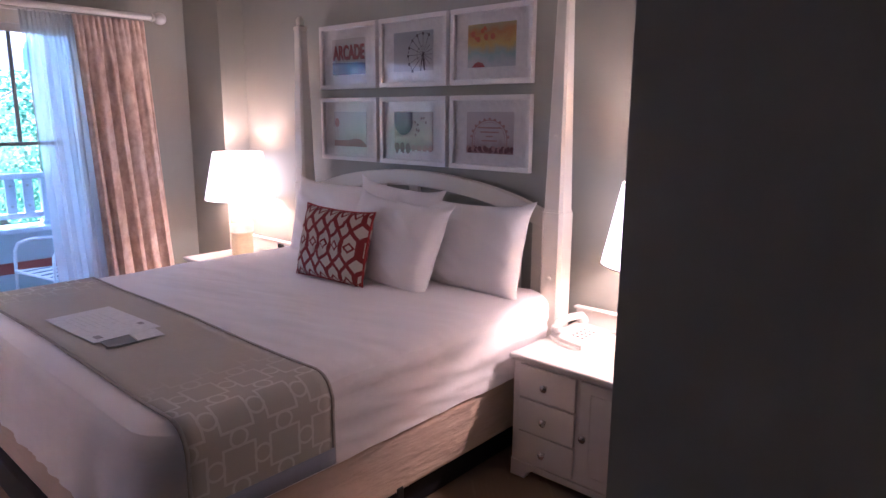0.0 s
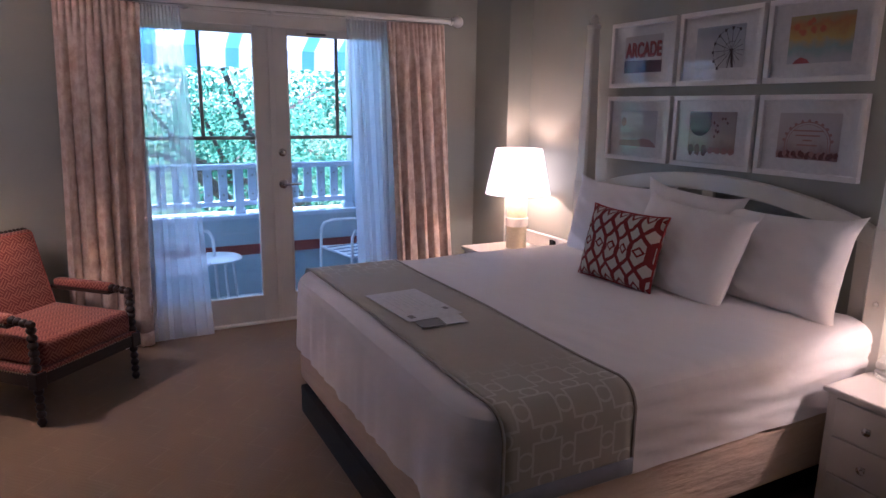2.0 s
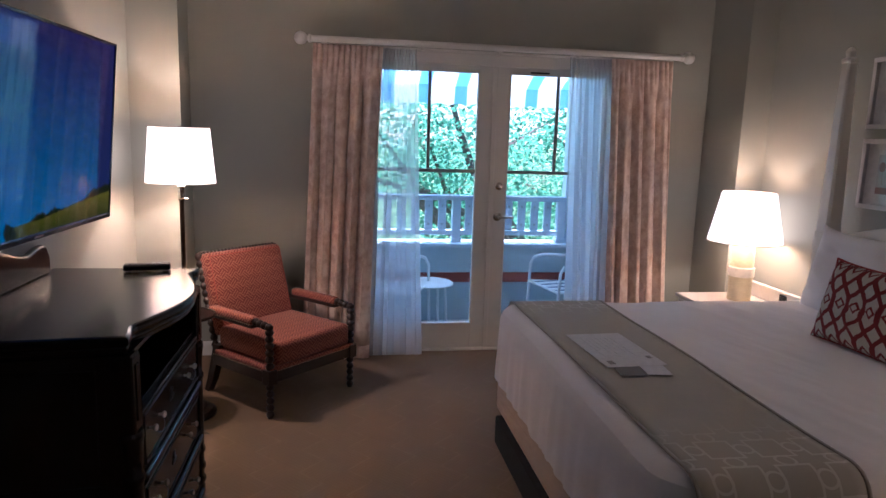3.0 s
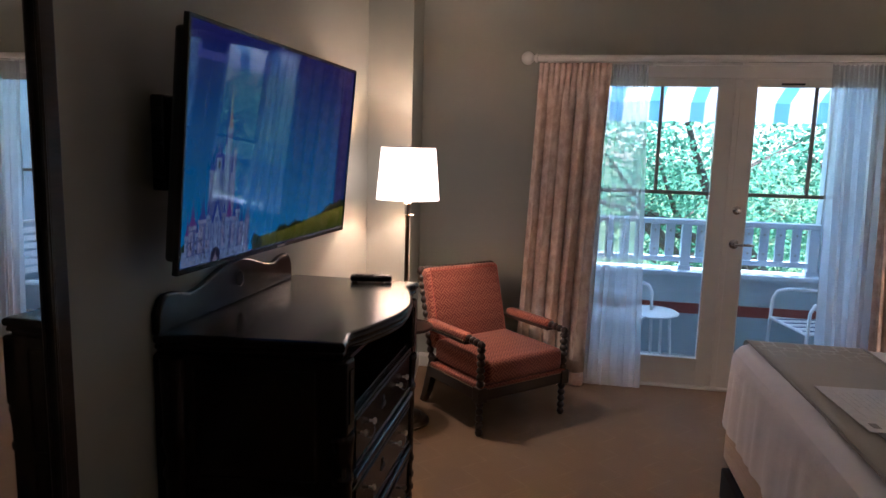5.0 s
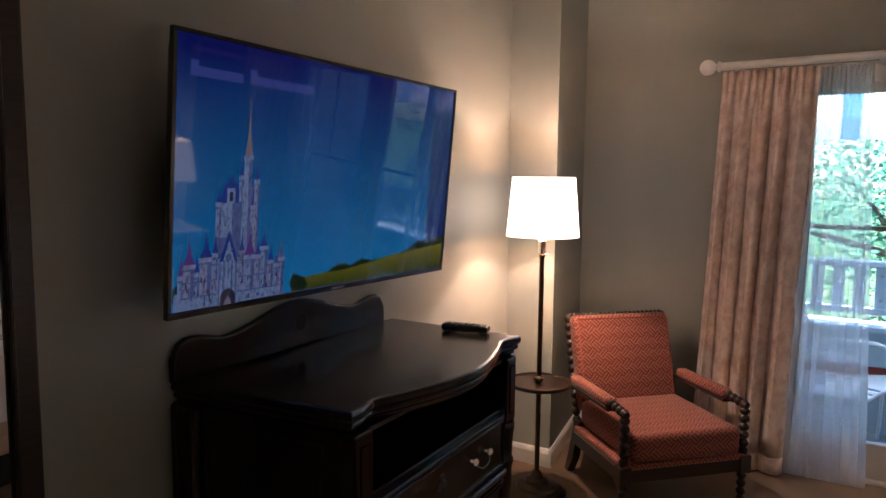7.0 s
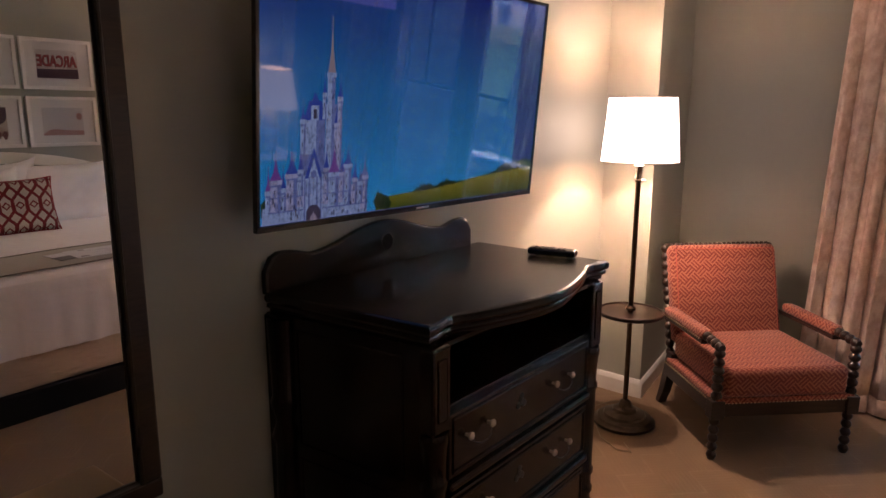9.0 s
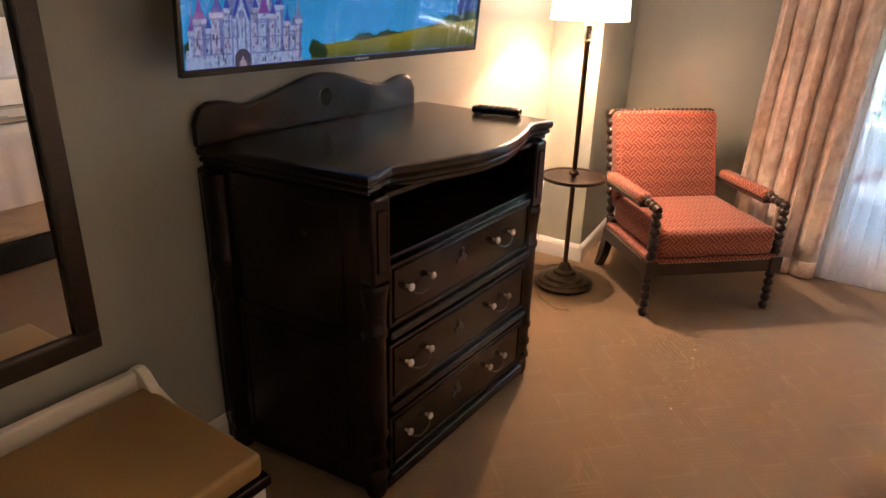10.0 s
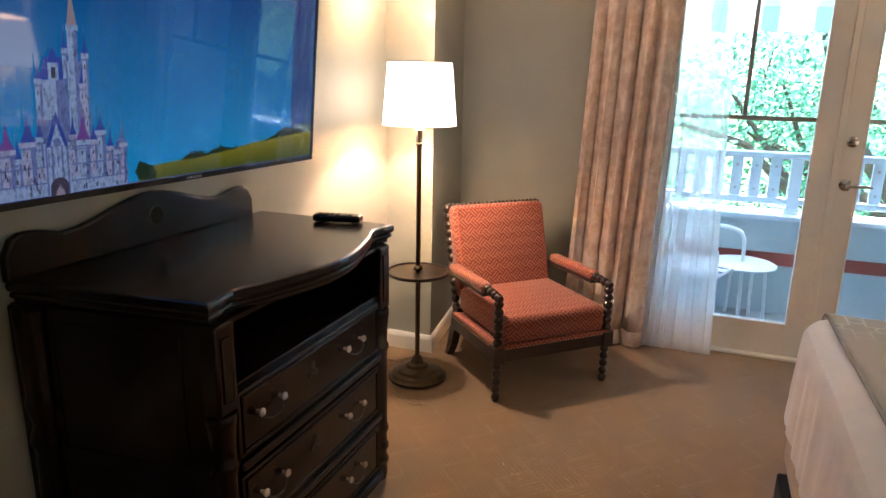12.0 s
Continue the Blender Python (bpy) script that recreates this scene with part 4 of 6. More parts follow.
def runner():
    """A strip laid across the foot end that falls over both sides."""
    prof, r = [], 0.078
    x0, x1, z = BX0 + 0.07, BX1 - 0.07, BTOP + 0.009
    drop = 0.225
    for k in range(9):
        prof.append((x0 - r - 0.004, z - r - drop * (1 - k / 8)))
    for a in range(75, 0, -15):
        prof.append((x0 - r * math.sin(radians(a)), z - r + r * math.cos(radians(a))))
    for k in range(41):
        prof.append((x0 + (x1 - x0) * k / 40, z))
    for a in range(15, 90, 15):
        prof.append((x1 + r * math.sin(radians(a)), z - r + r * math.cos(radians(a))))
    for k in range(9):
        prof.append((x1 + r + 0.004, z - r - drop * k / 8))
    length = [0.0]
    for (a, b), (c, d) in zip(prof, prof[1:]):
        length.append(length[-1] + math.hypot(c - a, d - b))
    t = thing("bed_runner", pose(0, 0, 0), "taupe bed runner with pale square and ring pattern", "bed runner")

    def strip(name, i0, i1, ya, yb, material, lift, cols, label=""):
        bm = bmesh.new()
        uv = bm.loops.layers.uv.verify()
        rows = []
        for i in range(i0, i1):
            x, zz = prof[i]
            nx = 0.0 if 13 < i < len(prof) - 14 else (1 if x > -2 else -1)
            row = []
            for j in range(cols + 1):
                y = ya + (yb - ya) * j / cols
                wav = 0.004 * noise.noise((x * 3, y * 3, 7.0))
                row.append((bm.verts.new((x + nx * (lift + abs(wav)), y + 0.01 * noise.noise((x * 1.5, 3.0, 0)), zz + (lift + wav if not nx else 0))), (length[i], y)))
            rows.append(row)
        for a, b in zip(rows, rows[1:]):
            for j in range(cols):
                q = (a[j], a[j + 1], b[j + 1], b[j])
                f = bm.faces.new([v for v, _ in q])
                for loop, (_, c) in zip(f.loops, q):
                    loop[uv].uv = c
        ob = part(name, bm, material, t, label, True)
        ob.modifiers.new("thickness", "SOLIDIFY").thickness = 0.003
        return ob

    k = len(prof)
    strip("cloth", 0, k, 0.985, 1.475, RUNNER, 0.0, 12)
    strip("piping", 0, k, 0.980, 0.992, HEM_TAUPE, 0.003, 1, "darker taupe edge binding")
    strip("piping", 0, k, 1.468, 1.480, HEM_TAUPE, 0.003, 1, "darker taupe edge binding")
    strip("hem", k - 3, k, 0.985, 1.475, HEM, 0.004, 8, "blue-grey hem of the runner")


HEM_TAUPE = cloth("taupe_binding", (0.33, 0.29, 0.245))
runner()


def pillow(name, w, h, t, m, material, label, group="", piping=None, ears=0.012):
    bm = bmesh.new()
    uv = bm.loops.layers.uv.verify()
    n = 30
    seed = hash_of(m)
    sides = []
    for sgn in (1, -1):
        g = []
        for j in range(n + 1):
            row = []
            for i in range(n + 1):
                u, v = 2 * i / n - 1, 2 * j / n - 1
                pull = 1 - 0.045 * ((1 - u * u) * abs(v) ** 4 + (1 - v * v) * abs(u) ** 4)
                e = ears * (abs(u) * abs(v)) ** 6
                x, z = u * w / 2 * (pull if abs(u) > 0.02 else 1) + e * u, v * h / 2 * pull + e * v
                th = t / 2 * ((1 - u ** 4) * (1 - v ** 4)) ** 0.55
                th += 0.020 * noise.noise((u * 1.8 + seed, v * 1.8, sgn)) * (1 - u * u) * (1 - v * v) + 0.013 * noise.noise(((u + v) * 5 + seed, (u - v) * 1.6, sgn + 5)) * (1 - u ** 6) * (1 - v ** 6)
                row.append(bm.verts.new((x, -sgn * max(th, 0.002), z)))
            g.append(row)
        for j in range(n):
            for i in range(n):
                f = bm.faces.new((g[j][i], g[j][i + 1], g[j + 1][i + 1], g[j + 1][i]))
                for loop in f.loops:
                    loop[uv].uv = (loop.vert.co.x, loop.vert.co.z)
        sides.append(g)
    a, b = sides
    edge = lambda g: [g[0][i] for i in range(n)] + [g[j][n] for j in range(n)] + [g[n][n - i] for i in range(n)] + [g[n - j][0] for j in range(n)]
    ea, eb = edge(a), edge(b)
    for k in range(len(ea)):
        bm.faces.new((ea[k], ea[(k + 1) % len(ea)], eb[(k + 1) % len(ea)], eb[k]))
    line = [v.co.copy() for v in ea]
    if piping is None:
        return tagged(part(name, bm, material, None, "", True, m), label, "pillow", group)
    p = thing(name, m, label, "cushion")
    part("cover", bm, material, p, "", True)
    part("piping", tube([(v.x, 0, v.z) for v in line], 0.006, 8, closed=True), piping, p, "dark red corded piping", True)
    return p


def hash_of(m):
    return (m.translation.x * 3.7 + m.translation.y * 1.3) % 10


GR = "white pillows on the bed"
pillow("pillow", 0.70, 0.46, 0.19, pose(-2.80, 2.72, 0.915, -14, 0, 3), PILLOW_COTTON, "plump white pillow leaning on the headboard", GR, ears=0.03)
pillow("pillow", 0.66, 0.44, 0.18, pose(-1.74, 2.70, 0.905, -16, -2, -3), PILLOW_COTTON, "plump white pillow leaning on the headboard", GR, ears=0.03)
pillow("pillow", 0.62, 0.46, 0.16, pose(-2.31, 2.735, 0.93, -12, 3, -2), PILLOW_COTTON, "white pillow half hidden behind another pillow", GR, ears=0.03)
pillow("pillow", 0.66, 0.45, 0.19, pose(-2.10, 2.51, 0.905, -22, 2, -4), PILLOW_COTTON, "white pillow propped in front of the others", GR, ears=0.03)
pillow("throw_cushion", 0.465, 0.36, 0.15, pose(-2.295, 2.305, 0.90, -14, 1, 4), TRELLIS, "red cushion with cream trellis pattern on the bed", "", RED_PIPING, 0.008)

sheets = thing("paper_sheet", pose(-2.34, 1.19, BTOP + 0.017, 0, 0, 3), "white printed letter lying on the bed runner", "paper")
part("sheet", block(-0.21, 0.21, -0.125, 0.125, 0, 0.002), PAPER, sheets)
for k in range(7):
    part("text_line", block(-0.15, 0.10 - 0.05 * (k % 3), 0.05 - 0.022 * k, 0.052 - 0.022 * k, 0.002, 0.0024), FAINT_INK, sheets)
part("stamp", block(0.14, 0.18, -0.10, -0.075, 0.002, 0.0026), INK, sheets)
part("stamp", block(0.10, 0.13, 0.085, 0.105, 0.002, 0.0026), INK, sheets)
cards = thing("card_folder", pose(-2.115, 1.20, BTOP + 0.016, 0, 0, 84), "grey and white printed cards half under the letter", "card")
part("card", block(-0.10, 0.0, -0.085, 0.03, 0, 0.002), CARD_GREY, cards, "dark grey card")
part("card", block(0.005, 0.10, -0.075, 0.04, 0, 0.0025), PAPER, cards, "white card")


# ---- nightstands and lamps ----
def nightstand(x0, mirror_side):
    """A cabinet with three drawers on one side and a door on the other."""
    n = thing("nightstand", pose(x0, 2.43, 0), "white painted nightstand with three drawers and a cupboard door", "nightstand", "nightstands")
    W, D = 0.70, 0.52
    sx = (lambda a, b: (a, b)) if not mirror_side else (lambda a, b: (W - b, W - a))
    part("top", block(-0.015, W + 0.015, -0.022, D, 0.532, 0.557, 0.008, 3), WHITE_GLOSS, n)
    part("backsplash", block(0.0, W, D - 0.025, D, 0.557, 0.645, 0.006), WHITE_GLOSS, n)
    part("backsplash_cap", block(-0.008, W + 0.008, D - 0.035, D + 0.004, 0.645, 0.657, 0.004), WHITE_GLOSS, n)
    part("body", block(0, W, 0.0, D, 0.07, 0.532, 0.003), WHITE_GLOSS, n)
    outline = [(0, 0.0), (0.07, 0.0), (0.085, 0.03), (0.11, 0.045), (W - 0.11, 0.045), (W - 0.085, 0.03), (W - 0.07, 0.0), (W, 0.0), (W, 0.075), (0, 0.075)]
    part("plinth", slab(outline, -0.008, 0.03, 0.003), WHITE_GLOSS, n)
    for xx in (0.0, W - 0.03):
        part("foot", block(xx, xx + 0.03, D - 0.08, D - 0.005, 0, 0.075), WHITE_GLOSS, n)
    for z0, z1 in ((0.375, 0.52), (0.225, 0.368), (0.085, 0.218)):
        a, b = sx(0.035, 0.305)
        d = part("drawer", block(a, b, -0.012, 0.01, z0, z1, 0.004), WHITE_GLOSS, n)
        part("knob", lathe([(0.006, 0), (0.006, 0.012), (0.015, 0.018), (0.016, 0.024), (0.010, 0.030), (0.001, 0.032)], 16, m=pose((a + b) / 2, -0.012, (z0 + z1) / 2, 90, 0, 0)), NICKEL, d, "polished nickel knob", True)
    a, b = sx(0.325, 0.668)
    d = part("door", block(a, b, -0.012, 0.01, 0.085, 0.52, 0.004), WHITE_GLOSS, n)
    bm = block(a + 0.045, b - 0.045, -0.0135, -0.011, 0.135, 0.47)
    part("panel_moulding", tube([(a + 0.05, -0.013, 0.13), (b - 0.05, -0.013, 0.13), (b - 0.05, -0.013, 0.475), (a + 0.05, -0.013, 0.475)], 0.003, 6, bm, True), WHITE_GLOSS, d)
    kx = a + 0.03 if not mirror_side else b - 0.03
    part("knob", lathe([(0.006, 0), (0.006, 0.012), (0.015, 0.018), (0.016, 0.024), (0.010, 0.030), (0.001, 0.032)], 16, m=pose(kx, -0.012, 0.29, 90, 0, 0)), NICKEL, d, "polished nickel knob", True)
    return n


ns_r = nightstand(-1.262, False)
ns_l = nightstand(-4.085, True)
ns_r["group"] = ns_l["group"] = "nightstands"
for x in (-0.965, -3.66):
    o = thing("power_outlet", pose(x, 2.924, 0.603), "black power outlet in the nightstand's backsplash", "outlet")
    part("plate", block(-0.036, 0.036, -0.006, 0, -0.032, 0.032, 0.004), BLACK, o)
    for dz in (-0.013, 0.013):
        part("socket", block(-0.012, 0.012, -0.009, -0.006, dz - 0.009, dz + 0.009, 0.002), IRON, o)


def shade_mesh(r0, r1, z0, z1, seg=48):
    """A thin open shade, wider below."""
    bm = bmesh.new()
    rings = []
    for r, z in ((r0, z0), (r1, z1), (r1 - 0.003, z1), (r0 - 0.003, z0)):
        rings.append([bm.verts.new((r * math.cos(2 * math.pi * k / seg), r * math.sin(2 * math.pi * k / seg), z)) for k in range(seg)])
    for a, b in zip(rings, rings[1:] + rings[:1]):
        for k in range(seg):
            bm.faces.new((a[k], a[(k + 1) % seg], b[(k + 1) % seg], b[k]))
    return bm


def ring(r, z, thick, seg=48):
    return tube([(r * math.cos(2 * math.pi * k / seg), r * math.sin(2 * math.pi * k / seg), z) for k in range(seg)], thick, 6, closed=True)


def table_lamp(x, y, label):
    l = thing("table_lamp", pose(x, y, 0.557), label, "lamp", "bedside lamps")
    part("base", lathe([(0.070, 0), (0.074, 0.004), (0.074, 0.37), (0.068, 0.378), (0.012, 0.38), (0.012, 0.43)], 40), LAMP_CREAM, l, smooth=True)
    part("band", lathe([(0.074, 0.165), (0.082, 0.168), (0.083, 0.228), (0.074, 0.231)], 40), LAMP_BAND, l, "white band round the base", True)
    part("shade", shade_mesh(0.235, 0.168, 0.40, 0.725), SHADE_GLOW, l, "glowing white tapered shade", True)
    part("shade_trim", ring(0.235, 0.40, 0.003), SHADE_TRIM, l)
    part("shade_trim", ring(0.168, 0.725, 0.003), SHADE_TRIM, l)
    part("harp", tube([(0, -0.03, 0.42), (0, -0.06, 0.55), (0, -0.03, 0.68), (0, 0.03, 0.68), (0, 0.06, 0.55), (0, 0.03, 0.42)], 0.003, 6), NICKEL, l)
    for a in (90, 210, 330):
        part("spider_arm", tube([(0, 0, 0.68), (0.167 * math.cos(radians(a)), 0.167 * math.sin(radians(a)), 0.722)], 0.002, 6), NICKEL, l)
    bulb("bulb_light", (x, y, 0.557 + 0.55), LAMP_WATTS)
    return l


LAMP_WATTS, FLOOR_WATTS = 1.65, 2.8
lamp_r = table_lamp(-0.785, 2.745, "lit cream table lamp with white shade beside the telephone")
table_lamp(-3.865, 2.742, "lit cream table lamp with white shade near the balcony doors")
part("cord", tube([(0.07, -0.025, 0.004), (0.125, -0.045, 0.004), (0.175, -0.025, 0.004), (0.215, 0.035, 0.004), (0.22, 0.115, 0.004)], 0.003, 6), PHONE, lamp_r, "thin pale cord")


def telephone(m):
    p = thing("telephone", m, "white corded desk telephone on the nightstand", "telephone")
    body = slab([(-0.10, 0.0), (0.10, 0.0), (0.10, 0.055), (0.085, 0.06), (-0.09, 0.028), (-0.10, 0.02)], -0.105, 0.105, 0.005)
    part("body", body, PHONE, p, m=pose(0, 0, 0, 0, 0, 90))
    tilt = pose(0.045, 0.0, 0.045, 10.5, 0, 0)
    for i in range(3):
        for j in range(4):
            part("key", block(-0.012 + 0.03 * i - 0.03 - 0.006, -0.012 + 0.03 * i - 0.03 + 0.007, -0.05 + 0.026 * j - 0.005, -0.05 + 0.026 * j + 0.005, 0, 0.006, 0.002), PHONE_KEY, p, m=tilt)
    part("label_plate", block(0.005, 0.045, 0.06, 0.085, 0.0, 0.003), PHONE_KEY, p, m=tilt)
    h = part("receiver", tube([(-0.072, -0.095, 0.055), (-0.072, -0.08, 0.082), (-0.072, 0.0, 0.098), (-0.072, 0.08, 0.095), (-0.072, 0.095, 0.07)], 0.019, 12), PHONE, p, "white telephone receiver in its cradle", True)
    for yy, zz in ((-0.09, 0.052), (0.09, 0.068)):
        part("cup", lathe([(0.024, 0), (0.028, 0.01), (0.024, 0.03), (0.012, 0.036)], 16, m=pose(-0.072, yy, zz - 0.012)), PHONE, h, smooth=True)
    pts = []
    for k in range(170):
        f = k / 169
        a = f * 2 * math.pi * 17
        pts.append((-0.075 + 0.19 * f, -0.118 - 0.018 * math.sin(f * math.pi) + 0.007 * math.cos(a), 0.011 + 0.007 * math.sin(a)))
    part("coiled_cord", tube(pts, 0.0022, 5), PHONE, p, "coiled white cord")
    return p


telephone(pose(-1.135, 2.75, 0.557, 0, 0, -14) @ Matrix.Scale(0.92, 4))


# ---- pictures ----
def picture(x0, z0, art, label):
    W, H, F = 0.520, 0.382, 0.026
    p = thing("framed_picture", pose(x0, 2.952, z0), label, "picture", "pictures over the bed")
    part("frame", block(0, W, 0, 0.032, 0, F, 0.003), PICTURE_WHITE, p)
    part("frame", block(0, W, 0, 0.032, H - F, H, 0.003), PICTURE_WHITE, p)
    part("frame", block(0, F, 0, 0.032, F, H - F, 0.003), PICTURE_WHITE, p)
    part("frame", block(W - F, W, 0, 0.032, F, H - F, 0.003), PICTURE_WHITE, p)
    part("mat_board", block(F, W - F, 0.022, 0.030, F, H - F), MAT_BOARD, p, "wide white mat")
    ax0, ax1, az0, az1 = 0.108, 0.412, 0.086, 0.298
    pr = part("print", block(ax0, ax1, 0.0195, 0.0215, az0, az1), art[0], p)
    for nm, bm, mat in art[1](ax0, ax1, az0, az1):
        part(nm, bm, mat, pr)
    g = part("glass", block(F, W - F, 0.008, 0.010, F, H - F), PICTURE_GLASS, p, "clear glass")
    g.visible_shadow = False
    return p


def art_paint(name, stops, scale=6.0, turn=(0, 0, 0)):
    m = Mat(name, 0.6)
    sep = m.node("ShaderNodeSeparateXYZ")
    m.link(m.coords(), sep.inputs[0])
    f = m.math("DIVIDE", m.math("SUBTRACT", sep.outputs[2], 0.092), 0.198)
    f = m.math("ADD", f, m.math("MULTIPLY", m.math("SUBTRACT", m.noise(scale * 3), 0.5), 0.5))
    m.colour(m.ramp(f, stops))
    return m.mat


INK_RED, INK_DARK, INK_MAROON = flat("print_red", (0.36, 0.06, 0.06)), flat("print_dark", (0.07, 0.05, 0.06)), flat("print_maroon", (0.16, 0.05, 0.05))
INK_PURPLE, INK_ROSE, INK_ORANGE = flat("print_plum", (0.10, 0.05, 0.08)), flat("print_rose", (0.42, 0.22, 0.2)), flat("print_orange", (0.55, 0.14, 0.05))
Y = 0.0188


def disc(cx, cz, r, seg=24, squash=1.0):
    return slab([(cx + r * math.cos(2 * math.pi * k / seg), cz + squash * r * math.sin(2 * math.pi * k / seg)) for k in range(seg)], Y, Y + 0.0006)


def bar(x0, z0, x1, z1, w, bm=None):
    d = Vector((x1 - x0, z1 - z0)).normalized() * w / 2
    return slab([(x0 - d.y, z0 + d.x), (x0 + d.y, z0 - d.x), (x1 + d.y, z1 - d.x), (x1 - d.y, z1 + d.x)], Y, Y + 0.0006, bm=bm)


def letters(text, x0, z0, width, height, lift=0.0):
    cu = bpy.data.curves.new("letters", "FONT")
    cu.body, cu.size, cu.extrude, cu.offset = text, 1.0, 0.0, 0.03
    ob = bpy.data.objects.new("letters", cu)
    scene.collection.objects.link(ob)
    me = bpy.data.meshes.new_from_object(ob.evaluated_get(bpy.context.evaluated_depsgraph_get()))
    bpy.data.objects.remove(ob)
    bm = bmesh.new()
    bm.from_mesh(me)
    xs, zs = [v.co.x for v in bm.verts], [v.co.y for v in bm.verts]
    for v in bm.verts:
        v.co = Vector((x0 + (v.co.x - min(xs)) / (max(xs) - min(xs)) * width, Y - lift, z0 + (v.co.y - min(zs)) / (max(zs) - min(zs)) * height))
    return bm


def art_arcade(a, b, c, d):
    yield "sign_panel", slab([(a, c), (b, c), (b, c + 0.066), (a, c + 0.074)], Y, Y + 0.0006), INK_PURPLE
    yield "lettering_shadow", letters("ARCADE", a + 0.010, c + 0.085, b - a - 0.014, 0.088), INK_MAROON
    yield "lettering", letters("ARCADE", a + 0.005, c + 0.088, b - a - 0.014, 0.088, 0.0006), INK_RED


def art_wheel(a, b, c, d):
    cx, cz, r = b - 0.075, c + 0.085, 0.115
    bm = bar(cx, cz, cx + 0.012, c, 0.012)
    bar(cx, cz, cx - 0.02, c, 0.006, bm)
    for k in range(16):
        t = 2 * math.pi * k / 16
        ex, ez = cx + r * math.cos(t), cz + r * math.sin(t)
        if a < ex < b and c < ez < d:
            bar(cx, cz, ex, ez, 0.0025, bm)
            slab([(ex - 0.007, ez - 0.012), (ex + 0.007, ez - 0.012), (ex + 0.007, ez + 0.003), (ex - 0.007, ez + 0.003)], Y, Y + 0.0006, bm=bm)
            nx, nz = cx + r * math.cos(t + math.pi / 8), cz + r * math.sin(t + math.pi / 8)
            if a < nx < b and c < nz < d:
                bar(ex, ez, nx, nz, 0.002, bm)
                bar(cx + (ex - cx) * 0.4, cz + (ez - cz) * 0.4, cx + (nx - cx) * 0.4, cz + (nz - cz) * 0.4, 0.002, bm)
        else:
            f = min(1.0, 0.62)
            ex, ez = cx + r * f * math.cos(t), cz + r * f * math.sin(t)
            if a < ex < b and c < ez < d:
                bar(cx, cz, ex, ez, 0.0025, bm)
    yield "ferris_wheel", bm, INK_DARK


def art_ride(a, b, c, d):
    rnd = random.Random(5)
    for k in range(9):
        yield "ride_light", disc(a + 0.03 + 0.14 * rnd.random(), d - 0.02 - 0.06 * rnd.random(), 0.008 + 0.008 * rnd.random(), 12), INK_ORANGE
    yield "tent", slab([(a + 0.03, c), (a + 0.115, c), (a + 0.10, c + 0.018), (a + 0.07, c + 0.028), (a + 0.045, c + 0.018)], Y, Y + 0.0006), INK_RED


def art_roof(a, b, c, d):
    yield "roof", slab([(a, c), (b, c), (b, c + 0.012), (b - 0.05, c + 0.045), (b - 0.11, c + 0.05), (b - 0.16, c + 0.038), (a, c + 0.035)], Y, Y + 0.0006), INK_ROSE
    yield "balloon", disc(a + 0.03, c + 0.145, 0.022, 20, 1.25), INK_ROSE
    yield "string", bar(a + 0.03, c + 0.118, a + 0.04, c + 0.05, 0.0015), INK_ROSE


def blot(cx, cz, r, rnd, squash=1.0, lift=0.0):
    """A soft-looking patch with an uneven edge."""
    n = 18
    return slab([(cx + r * rnd.uniform(0.72, 1.12) * math.cos(2 * math.pi * k / n), cz + squash * r * rnd.uniform(0.72, 1.12) * math.sin(2 * math.pi * k / n)) for k in range(n)], Y - lift, Y + 0.0006 - lift)


def art_swing(a, b, c, d):
    rnd = random.Random(3)
    yield "canopy", slab([(a, d), (a + 0.145, d)] + [(a + 0.075 + 0.075 * math.cos(t * 0.2618 - 0.2), d - 0.055 + 0.075 * math.sin(t * 0.2618 - 0.2)) for t in range(0, -13, -1)] + [(a, d - 0.06)], Y - 0.0008, Y - 0.0002), INK_PURPLE
    for k in range(9):
        x, z = a + 0.155 + 0.105 * rnd.random(), d - 0.03 - 0.125 * rnd.random()
        yield "swing_seat", blot(x, z, 0.0065, rnd, 1.3, 0.0006 + 0.0003 * (k % 4)), INK_MAROON
        yield "swing_chain", bar(a + 0.135, d - 0.03, x, z, 0.0011), INK_ROSE
    for k in range(7):
        yield "tree_top", blot(a + 0.022 + 0.044 * k, c + 0.008, 0.020, rnd, 0.9 if k > 2 else 1.6, 0.0004 * (k % 2)), INK_MAROON if k < 3 else INK_ROSE


